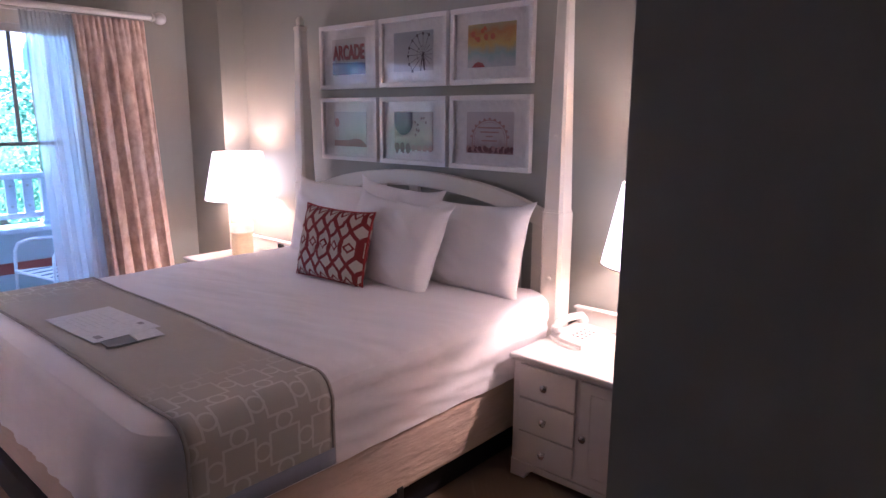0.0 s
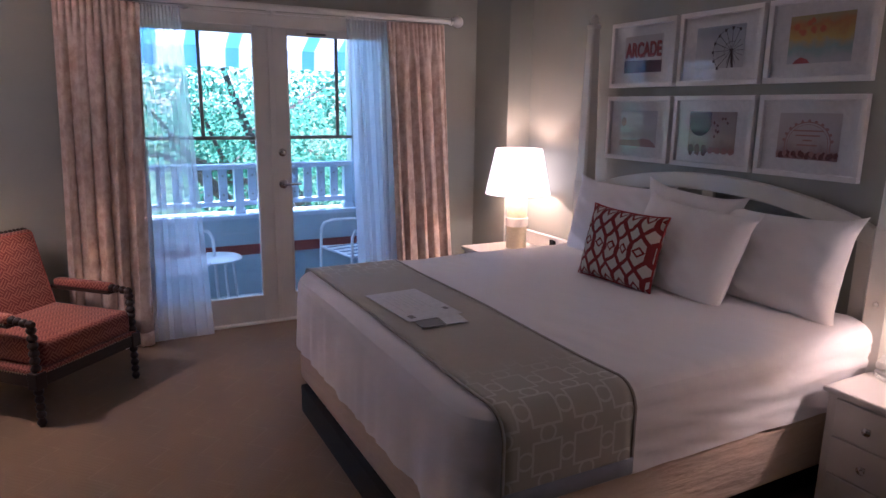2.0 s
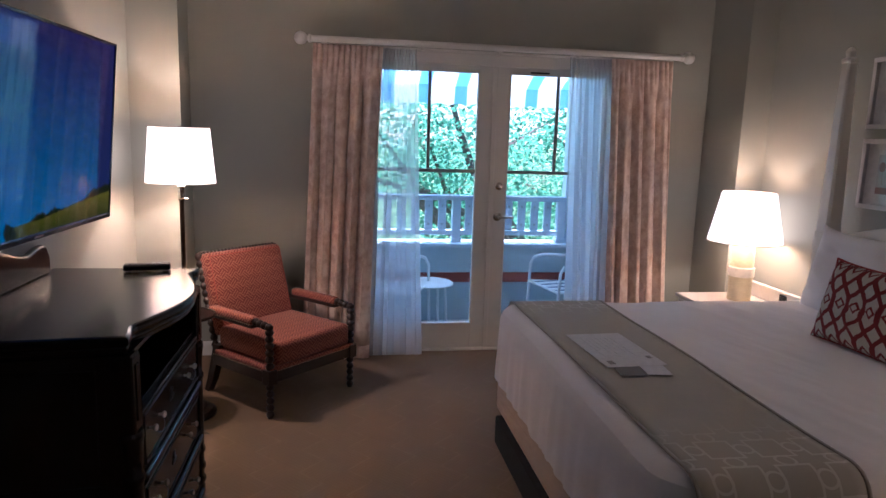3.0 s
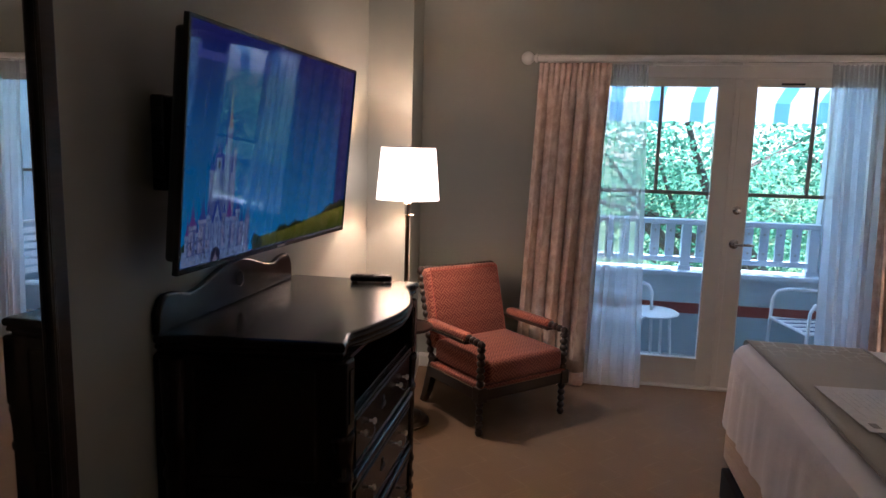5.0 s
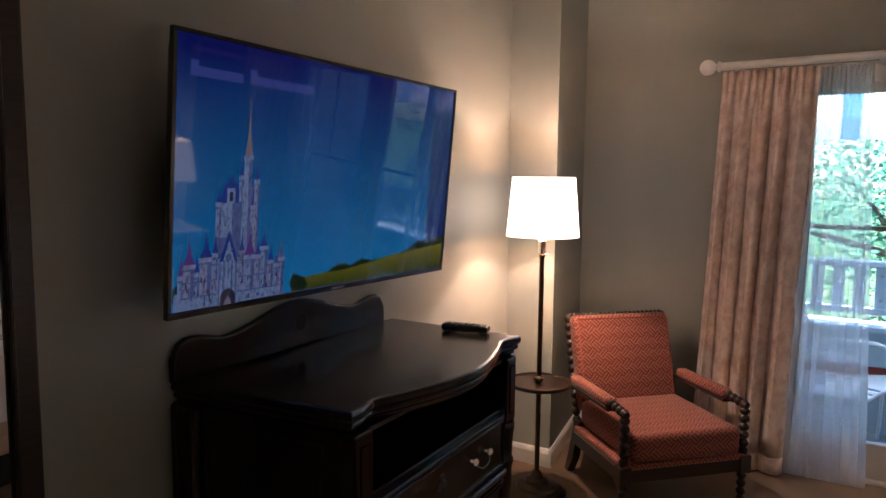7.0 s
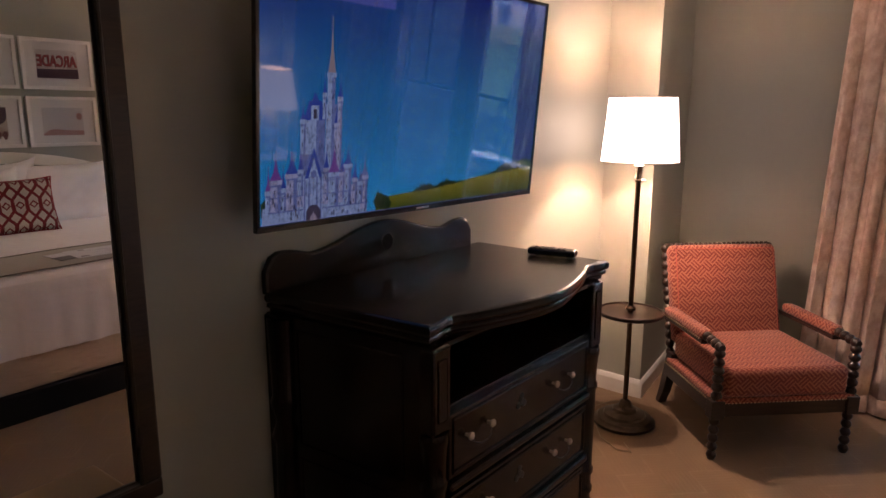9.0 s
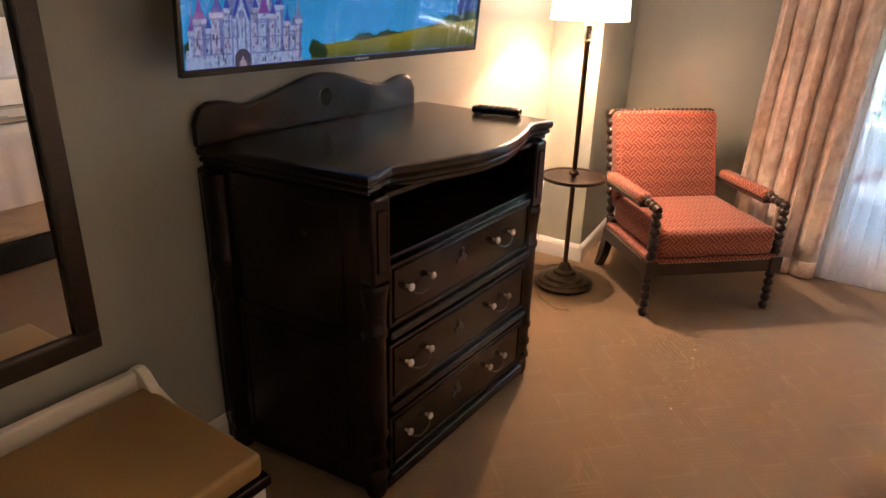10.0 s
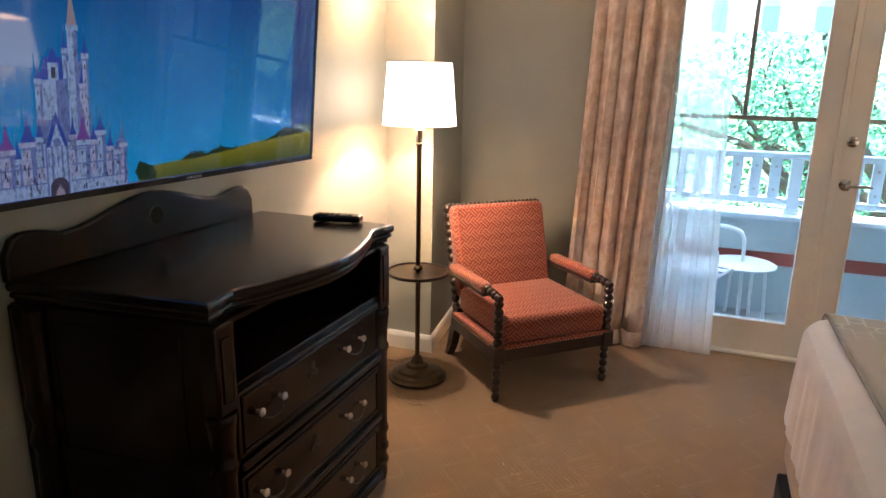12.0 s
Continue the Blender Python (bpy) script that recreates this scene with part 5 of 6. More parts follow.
def art_gate(a, b, c, d):
    rnd = random.Random(12)
    for k in range(26):
        yield "crowd", blot(a + 0.010 + 0.0114 * k, c + 0.014 + 0.012 * rnd.random(), 0.0125, rnd, 1.25, 0.0004 * (k % 4)), INK_MAROON if k % 3 else INK_ROSE
    for rad, w in ((0.112, 0.005), (0.100, 0.0025)):
        arc = [(a + 0.152 + rad * math.cos(math.pi * k / 22), c + 0.072 + 0.88 * rad * math.sin(math.pi * k / 22)) for k in range(23)]
        bm = bmesh.new()
        for (x0, z0), (x1, z1) in zip(arc, arc[1:]):
            bar(x0, z0, x1, z1, w, bm)
        for sx in (-1, 1):
            bar(a + 0.152 + sx * rad, c + 0.072, a + 0.152 + sx * rad, c + 0.035, w, bm)
        yield "arch", bm, INK_ROSE
    for k in range(11):
        t = math.pi * (k + 0.5) / 11
        yield "scroll", blot(a + 0.152 + 0.120 * math.cos(t), c + 0.072 + 0.104 * math.sin(t), 0.008, rnd, 1.0, 0.0006), INK_ROSE
    for k, w in enumerate((0.15, 0.12, 0.045, 0.10)):
        z = c + 0.128 - 0.022 * k
        yield "sign_line", slab([(a + 0.152 - w / 2, z), (a + 0.152 + w / 2, z), (a + 0.152 + w / 2, z + 0.007), (a + 0.152 - w / 2, z + 0.007)], Y, Y + 0.0006), INK_ROSE


pale, haze = (0.62, 0.56, 0.54), (0.42, 0.44, 0.47)
picture(-3.197, 1.697, (art_paint("print_cream_sky", [(0.2, (0.5, 0.4, 0.36)), (0.8, pale)]), art_arcade), "white framed print of an old arcade sign")
picture(-2.648, 1.697, (art_paint("print_grey_sky", [(0.1, (0.58, 0.56, 0.55)), (0.9, haze)]), art_wheel), "white framed print of a ferris wheel")
picture(-2.100, 1.697, (art_paint("print_rainbow", [(0.05, (0.55, 0.56, 0.56)), (0.3, (0.32, 0.46, 0.44)), (0.55, (0.60, 0.42, 0.12)), (0.8, (0.52, 0.22, 0.06)), (1.0, (0.42, 0.34, 0.16))]), art_ride), "white framed print of a colourful fairground ride")
picture(-3.197, 1.262, (art_paint("print_faded_sky", [(0.2, pale), (0.9, (0.58, 0.56, 0.58))]), art_roof), "white framed faded print with a red roof")
picture(-2.648, 1.262, (art_paint("print_sepia", [(0.0, (0.30, 0.20, 0.16)), (0.35, (0.55, 0.45, 0.38)), (0.9, (0.44, 0.33, 0.30))]), art_swing), "white framed sepia print of a swing ride")
picture(-2.100, 1.262, (art_paint("print_rose", [(0.0, (0.3, 0.16, 0.15)), (0.4, (0.55, 0.46, 0.44)), (0.9, (0.60, 0.54, 0.53))]), art_gate), "white framed rose print of a fairground gate")


# ---- dresser ----
def dresser():
    """Its own x runs from the front view's left to right, and y out of the wall."""
    DX0, DX1, YB, YF, ZT = -2.748, -1.762, -1.096, -0.50, 0.998
    d = thing("dresser", pose(0, 0, 0), "tall espresso wood dresser with serpentine top and open shelf", "dresser")
    w, FLARE = DX1 - DX0, 0.066

    def front(u):
        """The serpentine line of the top's front edge, u from 0 to 1."""
        return YF - 0.012 + 0.075 * max(0.0, math.sin(math.pi * (u - 0.14) / 0.72)) ** 1.3 - 0.018 * math.exp(-((u - 0.11) / 0.05) ** 2) - 0.018 * math.exp(-((u - 0.89) / 0.05) ** 2) if 0.14 < u < 0.86 else YF - 0.012 - 0.018 * math.exp(-((u - 0.11) / 0.05) ** 2) - 0.018 * math.exp(-((u - 0.89) / 0.05) ** 2)

    n = 44
    for z0, z1, grow, bev in ((0.966, ZT, 0.0, 0.011), (0.948, 0.967, -0.007, 0.007), (0.932, 0.950, -0.018, 0.005)):
        edge = [(DX0 + w * k / n, front(k / n) + grow) for k in range(n + 1)]
        edge = [(max(DX0 - grow, min(DX1 + grow, x)), y) for x, y in edge]
        part("top" if grow == 0 else "top_moulding", prism(edge + [(DX1 + FLARE + grow, YB), (DX0 - grow, YB)], z0, z1, bev), ESPRESSO, d)
    # crest rail at the back
    cx, hw = -2.1755, 0.490
    outline = [(cx - hw, ZT)]
    for k in range(41):
        u = 2 * k / 40 - 1
        z = 1.10 + 0.062 * math.cos(min(abs(u) / 0.66, 1.0) * math.pi) * 0.5 + 0.028
        if abs(u) > 0.66:
            z = 1.097 + 0.020 * math.sin((abs(u) - 0.66) / 0.34 * math.pi * 0.85)
        if abs(u) > 0.90:
            z -= 0.045 * ((abs(u) - 0.90) / 0.10) ** 2.5
        outline.append((cx + hw * u, z))
    outline.append((cx + hw, ZT))
    part("crest", slab(outline, YB, YB + 0.028, 0.010), ESPRESSO, d, "arched crest rail with a cable hole")
    part("hole_rim", lathe([(0.034, 0), (0.034, 0.003), (0.028, 0.004), (0.026, 0.001)], 28, m=pose(cx - 0.006, YB + 0.0285, 1.083, -90, 0, 0)), ESPRESSO, d, "turned rim of the cable hole", True)
    # the crest is uncut; a near-black disc gives the shade of the hole
    part("cable_hole_shade", lathe([(0.0255, 0.0), (0.0255, 0.0035)], 24, m=pose(cx - 0.006, YB + 0.0285, 1.083, -90, 0, 0)), VOID, d, "near-black disc painted as the dark inside the cable hole")
    # carcass
    bx0, bx1, yf = DX0 + 0.055, DX1 - 0.006, YF - 0.024
    side = 0.02
    for sg, xo, lean in ((-1, bx0, 0.0), (1, bx1, FLARE)):
        at = lambda y: xo + lean * (yf - y) / (yf - YB)
        part("side", prism([(xo, yf), (at(YB), YB), (at(YB) - sg * side, YB), (xo - sg * side, yf)], 0.03, 0.938), ESPRESSO, d)
        for z0, z1 in ((0.12, 0.50), (0.55, 0.90)):
            ya, yb = YB + 0.12, yf - 0.08
            part("side_moulding", tube([(at(ya), ya, z0), (at(yb), yb, z0), (at(yb), yb, z1), (at(ya), ya, z1)], 0.005, 6, closed=True), ESPRESSO, d)
    part("back", block(bx0 + side, bx1 - side, YB, YB + 0.012, 0.03, 0.938), ESPRESSO, d)
    part("shelf", block(bx0 + side, bx1 - side, YB + 0.012, yf, 0.738, 0.758, 0.002), ESPRESSO, d)
    part("bottom", block(bx0 + side, bx1 - side, YB + 0.012, yf, 0.03, 0.05), ESPRESSO, d)
    part("plinth", block(bx0 + 0.05, bx1 - 0.05, yf - 0.005, yf + 0.020, 0.012, 0.042, 0.006), ESPRESSO, d)
    part("apron", block(bx0 + 0.05, bx1 - 0.05, yf - 0.02, yf + 0.005, 0.925, 0.938), ESPRESSO, d)
    # corner posts, turned below and square above
    for px in (bx0 + 0.034, bx1 - 0.034):
        part("post_block", block(px - 0.037, px + 0.037, yf - 0.045, yf + 0.020, 0.70, 0.9365, 0.008), ESPRESSO, d)
        part("post_panel", block(px - 0.018, px + 0.018, yf + 0.020, yf + 0.023, 0.735, 0.905, 0.003), ESPRESSO, d)
        prof = [(0.034, 0.0), (0.040, 0.02), (0.040, 0.05), (0.034, 0.062), (0.046, 0.075), (0.046, 0.090), (0.038, 0.100), (0.038, 0.125), (0.046, 0.135), (0.046, 0.150), (0.039, 0.160), (0.039, 0.200), (0.046, 0.210), (0.046, 0.225), (0.040, 0.235), (0.041, 0.535), (0.047, 0.545), (0.047, 0.560), (0.040, 0.570), (0.042, 0.620), (0.046, 0.665), (0.049, 0.675), (0.049, 0.690), (0.046, 0.70)]
        part("turned_post", lathe([(0.86 * r, z) for r, z in prof], 24, m=pose(px, yf - 0.012, 0)), ESPRESSO, d, "turned ring-carved corner post", True)
        part("back_foot", block(px - 0.03, px + 0.03, YB, YB + 0.06, 0, 0.04), ESPRESSO, d)
    part("back_post", lathe([(0.030, 0.0), (0.036, 0.05), (0.028, 0.07), (0.042, 0.10), (0.036, 0.165), (0.042, 0.30), (0.038, 0.54), (0.047, 0.56), (0.033, 0.61), (0.047, 0.67), (0.040, 0.69), (0.046, 0.93)], 20, m=pose(bx1 + 0.052, YB + 0.055, 0)), ESPRESSO, d, "turned back corner post", True)
    part("back_stile", block(bx1 + 0.030, bx1 + 0.078, YB, YB + 0.060, 0.02, 0.9365, 0.006), ESPRESSO, d)
    # drawers
    x0, x1 = bx0 + 0.085, bx1 - 0.062
    for z0, z1 in ((0.552, 0.742), (0.312, 0.502), (0.072, 0.262)):
        dr = part("drawer", block(x0, x1, yf - 0.02, yf + 0.018, z0, z1, 0.005), ESPRESSO, d)
        bm = tube([(x0 + 0.018, yf + 0.0185, z0 + 0.018), (x1 - 0.018, yf + 0.0185, z0 + 0.018), (x1 - 0.018, yf + 0.0185, z1 - 0.018), (x0 + 0.018, yf + 0.0185, z1 - 0.018)], 0.005, 8, closed=True)
        part("drawer_moulding", bm, ESPRESSO, dr)
        part("drawer_lip", block(x0 - 0.004, x1 + 0.004, yf + 0.0, yf + 0.032, z0 - 0.030, z0 - 0.003, 0.010, 3), ESPRESSO, dr)
        zc = (z0 + z1) / 2 + 0.014
        for cxh in (-2.412, -1.955):
            for sg in (-1, 1):
                hx = cxh + sg * 0.050
                part("knob", lathe([(0.005, 0), (0.005, 0.010), (0.011, 0.015), (0.012, 0.020), (0.007, 0.025), (0.001, 0.026)], 14, m=pose(hx, yf + 0.018, zc, -90, 0, 0)), PORCELAIN, dr, "cream porcelain knob", True)
            part("bail", tube([(cxh - 0.050, yf + 0.034, zc - 0.006), (cxh - 0.036, yf + 0.042, zc - 0.022), (cxh - 0.015, yf + 0.045, zc - 0.030), (cxh + 0.015, yf + 0.045, zc - 0.030), (cxh + 0.036, yf + 0.042, zc - 0.022), (cxh + 0.050, yf + 0.034, zc - 0.006)], 0.0022, 6), IRON, dr, "thin dark iron swing pull", True)
        xm = -2.178
        bm = lathe([(0.012, 0), (0.012, 0.002), (0.009, 0.005), (0.001, 0.005)], 14, m=pose(xm, yf + 0.018, zc, -90, 0, 0))
        for a in (90, 210, 330):
            lathe([(0.011, 0), (0.011, 0.002), (0.007, 0.004), (0.001, 0.004)], 10, bm, pose(xm + 0.018 * math.cos(radians(a)), yf + 0.018, zc + 0.018 * math.sin(radians(a)), -90, 0, 0))
        part("escutcheon", bm, IRON, dr, "dark leafy keyhole plate")
    return d


dresser()
rc = thing("receiver_box", pose(-2.685, -0.71, 0.998, 0, 0, 102), "small black electronic remote box on the dresser", "remote")
part("body", block(-0.09, 0.09, -0.026, 0.026, 0.004, 0.03, 0.008), BLACK, rc)
for k in range(6):
    part("button", block(-0.07 + 0.022 * k, -0.056 + 0.022 * k, -0.012, 0.012, 0.03, 0.032, 0.001), IRON, rc)
for k in (-0.07, 0.07):
    part("rubber_foot", block(k - 0.01, k + 0.01, -0.02, 0.02, 0, 0.004), IRON, rc)


# ---- television ----
def television():
    t = thing("television", pose(-2.175, -0.8745, 1.557, 5.0, 0, 177.7), "wall-mounted flat television showing a castle under blue sky", "television")
    W, H = 1.222, 0.700
    part("back_shell", block(-W / 2 + 0.02, W / 2 - 0.02, 0.012, 0.055, -H / 2 + 0.03, H / 2 - 0.03, 0.012), BLACK, t)
    bz = 0.011
    bm = block(-W / 2, W / 2, -0.004, 0.014, -H / 2, -H / 2 + 0.017, 0.002)
    block(-W / 2, W / 2, -0.004, 0.014, H / 2 - bz, H / 2, 0.002, bm=bm)
    block(-W / 2, -W / 2 + bz, -0.004, 0.014, -H / 2 + 0.017, H / 2 - bz, 0.002, bm=bm)
    block(W / 2 - bz, W / 2, -0.004, 0.014, -H / 2 + 0.017, H / 2 - bz, 0.002, bm=bm)
    part("bezel", bm, BLACK, t)
    part("maker_mark", block(-0.03, 0.03, -0.0055, -0.004, -H / 2 + 0.005, -H / 2 + 0.012), NICKEL, t)
    S = TV_GLOW
    sky_m = make_screen("screen_sky", (0.0, 0.26, 0.58), (0.003, 0.010, 0.15), S, -0.30, 0.33)
    scr = part("screen", block(-W / 2 + bz, W / 2 - bz, 0.0, 0.004, -H / 2 + 0.017, H / 2 - bz), sky_m, t, "glossy lit screen")
    side = make_screen("screen_panel", (0.012, 0.045, 0.20), (0.014, 0.018, 0.17), S, -0.30, 0.33)

    def shape(name, outline, mat, lift):
        dx = -0.033 if name.startswith(("castle", "battlement", "gate")) else 0.0
        part(name, slab([(x + dx, z) for x, z in outline], -0.0004 * lift, -0.0004 * lift + 0.0003), mat, scr)

    shape("menu_panel", [(0.475, -0.33), (0.598, -0.33), (0.598, 0.337), (0.475, 0.337)], side, 1)
    grass = make_screen("screen_grass", (0.06, 0.09, 0.01), (0.30, 0.28, 0.02), S, -0.33, -0.24, grain=0.5)
    shape("meadow", [(-0.20, -0.331), (0.598, -0.331), (0.598, -0.235), (0.40, -0.248), (0.2, -0.268), (0.0, -0.284), (-0.12, -0.290), (-0.20, -0.296)], grass, 2)
    hedge = make_screen("screen_trees", (0.01, 0.03, 0.008), (0.02, 0.045, 0.015), S, -0.33, -0.1, grain=0.7)
    rnd = random.Random(9)
    tops = [(-0.05, -0.287)]
    for k in range(40):
        f = k / 39
        tops.append((-0.045 + 0.235 * f, -0.283 + 0.012 * f + 0.016 * abs(math.sin(2.2 * f * math.pi)) * (0.5 + rnd.random())))
    tops += [(0.19, -0.272), (0.30, -0.262), (0.38, -0.243)] + [(0.40 + 0.022 * k, -0.232 + 0.012 * rnd.random() + 0.002 * k) for k in range(9)] + [(0.598, -0.212), (0.598, -0.240), (0.40, -0.252), (0.2, -0.272), (0.0, -0.288)]
    shape("tree_line", tops, hedge, 3)

    def bush(x, z, r, lift):
        shape("bush", [(max(-0.598, x + r * (0.8 + 0.35 * rnd.random()) * math.cos(a * 0.3142)), max(-0.331, z + r * (0.9 + 0.4 * rnd.random()) * math.sin(a * 0.3142))) for a in range(20)], hedge, lift)

    for x, z, r in ((-0.578, -0.292, 0.026), (-0.185, -0.302, 0.024), (-0.160, -0.312, 0.020)):
        bush(x, z, r, 4)
    stone = make_screen("castle_stone", (0.24, 0.36, 0.58), (0.28, 0.42, 0.66), S, -0.33, 0.1, grain=0.75)
    rosy = make_screen("castle_rosy_stone", (0.29, 0.33, 0.52), (0.32, 0.41, 0.62), S, -0.33, 0.1, grain=0.75)
    dim = make_screen("castle_shade", (0.10, 0.15, 0.36), (0.15, 0.22, 0.46), S, -0.33, 0.1, grain=0.7)
    blue = make_screen("castle_blue_roof", (0.02, 0.05, 0.26), (0.03, 0.07, 0.36), S, -0.3, 0.2)
    plum = make_screen("castle_plum_roof", (0.12, 0.05, 0.24), (0.17, 0.07, 0.30), S, -0.3, 0.2)
    gold = make_screen("castle_gold", (0.22, 0.20, 0.26), (0.30, 0.25, 0.20), S, 0, 0.25)
    dark = make_screen("castle_dark", (0.03, 0.03, 0.06), (0.05, 0.05, 0.09), S, -0.3, 0.2)

    def box(name, x0, x1, z0, z1, mat, lift):
        shape(name, [(x0, z0), (x1, z0), (x1, z1), (x0, z1)], mat, lift)

    def tower(x, w, z0, z1, roof, peak, lift, wall=stone):
        """A shaft lit from one side, with a corbelled rim, slit windows, a spire and its finial."""
        box("castle_tower", x - w, x + w, z0, z1, wall, lift)
        box("castle_tower", x + w * 0.35, x + w, z0, z1 - 0.012, dim, lift + 1)
        box("castle_rim", x - w * 1.25, x + w * 1.25, z1 - 0.012, z1, wall, lift + 1)
        box("castle_rim", x - w * 1.15, x + w * 1.15, z1 - 0.017, z1 - 0.013, dim, lift + 2)
        shape("castle_roof", [(x - w * 1.15, z1), (x + w * 1.15, z1), (x + w * 0.45, z1 + (peak - z1) * 0.35), (x, peak), (x - w * 0.45, z1 + (peak - z1) * 0.35)], roof, lift + 2)
        box("castle_finial", x - 0.0010, x + 0.0010, peak - 0.004, peak + 0.014, dim, lift + 2)
        n = max(1, int((z1 - z0) / 0.034))
        for q in range(n):
            z = z1 - 0.030 - q * 0.034
            if z > z0 + 0.008:
                box("castle_window", x - w * 0.25 - 0.0012, x - w * 0.25 + 0.0012, z - 0.006, z + 0.004, dark, lift + 2)

    box("foreground", -0.599, 0.599, -0.3329, -0.3295, dim, 1)
    box("castle_wall", -0.562, -0.203, -0.331, -0.292, stone, 5)
    for k in range(18):
        box("battlement", -0.560 + 0.0200 * k, -0.549 + 0.0200 * k, -0.292, -0.286, stone, 5)
    box("castle_keep", -0.548, -0.222, -0.292, -0.243, rosy, 6)
    box("castle_keep", -0.480, -0.300, -0.245, -0.205, stone, 7)
    box("castle_keep", -0.448, -0.322, -0.207, -0.150, dim, 8)
    box("castle_keep", -0.434, -0.366, -0.152, -0.062, stone, 9)
    box("castle_keep", -0.395, -0.366, -0.152, -0.062, dim, 10)
    # the high tower with its gilded spire
    box("castle_tower", -0.364, -0.326, -0.205, -0.020, stone, 9)
    box("castle_tower", -0.344, -0.326, -0.205, -0.020, dim, 10)
    box("castle_tower", -0.360, -0.334, -0.020, 0.062, stone, 9)
    box("castle_tower", -0.345, -0.334, -0.020, 0.062, dim, 10)
    box("castle_rim", -0.363, -0.331, 0.050, 0.062, stone, 11)
    shape("castle_roof", [(-0.360, 0.062), (-0.334, 0.062), (-0.343, 0.115), (-0.3475, 0.186), (-0.352, 0.115)], gold, 12)
    box("castle_finial", -0.3485, -0.3465, 0.18, 0.205, gold, 12)
    shape("castle_roof", [(-0.436, -0.062), (-0.364, -0.062), (-0.380, -0.012), (-0.420, -0.012)], blue, 12)
    box("castle_dormer", -0.414, -0.388, -0.062, -0.022, stone, 13)
    shape("castle_dormer", [(-0.418, -0.024), (-0.384, -0.024), (-0.401, 0.012)], blue, 14)
    box("castle_window", -0.406, -0.396, -0.058, -0.034, dark, 14)
    for k, (x, w, z0, z1, roof, peak) in enumerate((
        (-0.439, 0.008, -0.15, -0.060, blue, -0.020), (-0.318, 0.008, -0.20, 0.000, blue, 0.046), (-0.372, 0.006, -0.06, 0.010, blue, 0.050), (-0.328, 0.007, -0.15, -0.070, blue, -0.026),
        (-0.545, 0.009, -0.30, -0.240, plum, -0.190), (-0.524, 0.016, -0.30, -0.214, plum, -0.152), (-0.500, 0.009, -0.30, -0.236, blue, -0.190), (-0.474, 0.017, -0.30, -0.200, blue, -0.132),
        (-0.447, 0.008, -0.26, -0.190, blue, -0.140), (-0.360, 0.008, -0.28, -0.190, blue, -0.140), (-0.334, 0.017, -0.30, -0.204, plum, -0.136), (-0.306, 0.009, -0.28, -0.205, blue, -0.162),
        (-0.284, 0.014, -0.30, -0.184, blue, -0.142), (-0.258, 0.009, -0.30, -0.225, blue, -0.178), (-0.238, 0.009, -0.30, -0.236, dim, -0.200), (-0.220, 0.013, -0.32, -0.220, dim, -0.170))):
        tower(x, w, z0, z1, roof, peak, 12 + 3 * (k % 3), (stone, rosy)[k % 2])
    shape("castle_gable", [(-0.434, -0.215), (-0.376, -0.215), (-0.405, -0.134)], blue, 22)
    shape("castle_gable", [(-0.426, -0.222), (-0.384, -0.222), (-0.405, -0.160)], stone, 23)
    box("castle_porch", -0.436, -0.374, -0.331, -0.220, stone, 22)
    for x in (-0.434, -0.420, -0.394, -0.380):
        box("castle_buttress", x - 0.0022, x + 0.0022, -0.331, -0.212, dim, 24)
    shape("castle_rose_window", [(-0.405 + 0.009 * math.cos(a * 0.5236), -0.205 + 0.011 * math.sin(a * 0.5236)) for a in range(12)], dim, 24)
    for k in range(5):
        box("castle_tracery", -0.430 + 0.0118 * k, -0.4275 + 0.0118 * k, -0.262, -0.232, dim, 24)
    shape("castle_gate", [(-0.429, -0.331)] + [(-0.405 + 0.024 * math.cos(math.pi - a * math.pi / 10), -0.312 + 0.024 * math.sin(a * math.pi / 10)) for a in range(11)] + [(-0.381, -0.331)], dark, 25)
    shape("gate_statue", [(-0.417, -0.331), (-0.393, -0.331), (-0.396, -0.318), (-0.403, -0.312), (-0.405, -0.302), (-0.408, -0.312), (-0.415, -0.320)], gold, 26)
    for x0, x1, z in ((-0.548, -0.438, -0.262), (-0.372, -0.224, -0.262), (-0.548, -0.438, -0.300), (-0.372, -0.205, -0.302), (-0.47, -0.437, -0.222), (-0.373, -0.31, -0.226)):
        box("castle_band", x0, x1, z, z + 0.003, dim, 24)
    for k in range(40):
        x, z = (-0.545 + 0.105 * rnd.random()) if k % 2 else (-0.37 + 0.16 * rnd.random()), -0.322 + 0.075 * rnd.random()
        box("castle_window", x - 0.0018, x + 0.0018, z - 0.006, z + 0.004, dark if k % 3 else dim, 27)
    grey = make_screen("screen_caption", (0.050, 0.080, 0.32), (0.058, 0.092, 0.36), S, 0, 0.35)
    # the two words of the title and the line above it, as plain bars
    for x0, x1 in ((-0.562, -0.405), (-0.383, -0.153)):
        box("caption_bar", x0, x1, 0.244, 0.268, grey, 2)
        box("caption_bar", x0, x0 + 0.022, 0.268, 0.282, grey, 2)
    box("caption_bar", -0.562, -0.364, 0.302, 0.314, side, 2)
    part("wall_mount", block(-0.22, 0.22, 0.055, 0.115, -0.18, 0.18, 0.006), IRON, t, "black wall bracket")
    part("mount_arm", block(-0.05, 0.05, 0.115, 0.20, -0.09, 0.09, 0.004), IRON, t)
    return t


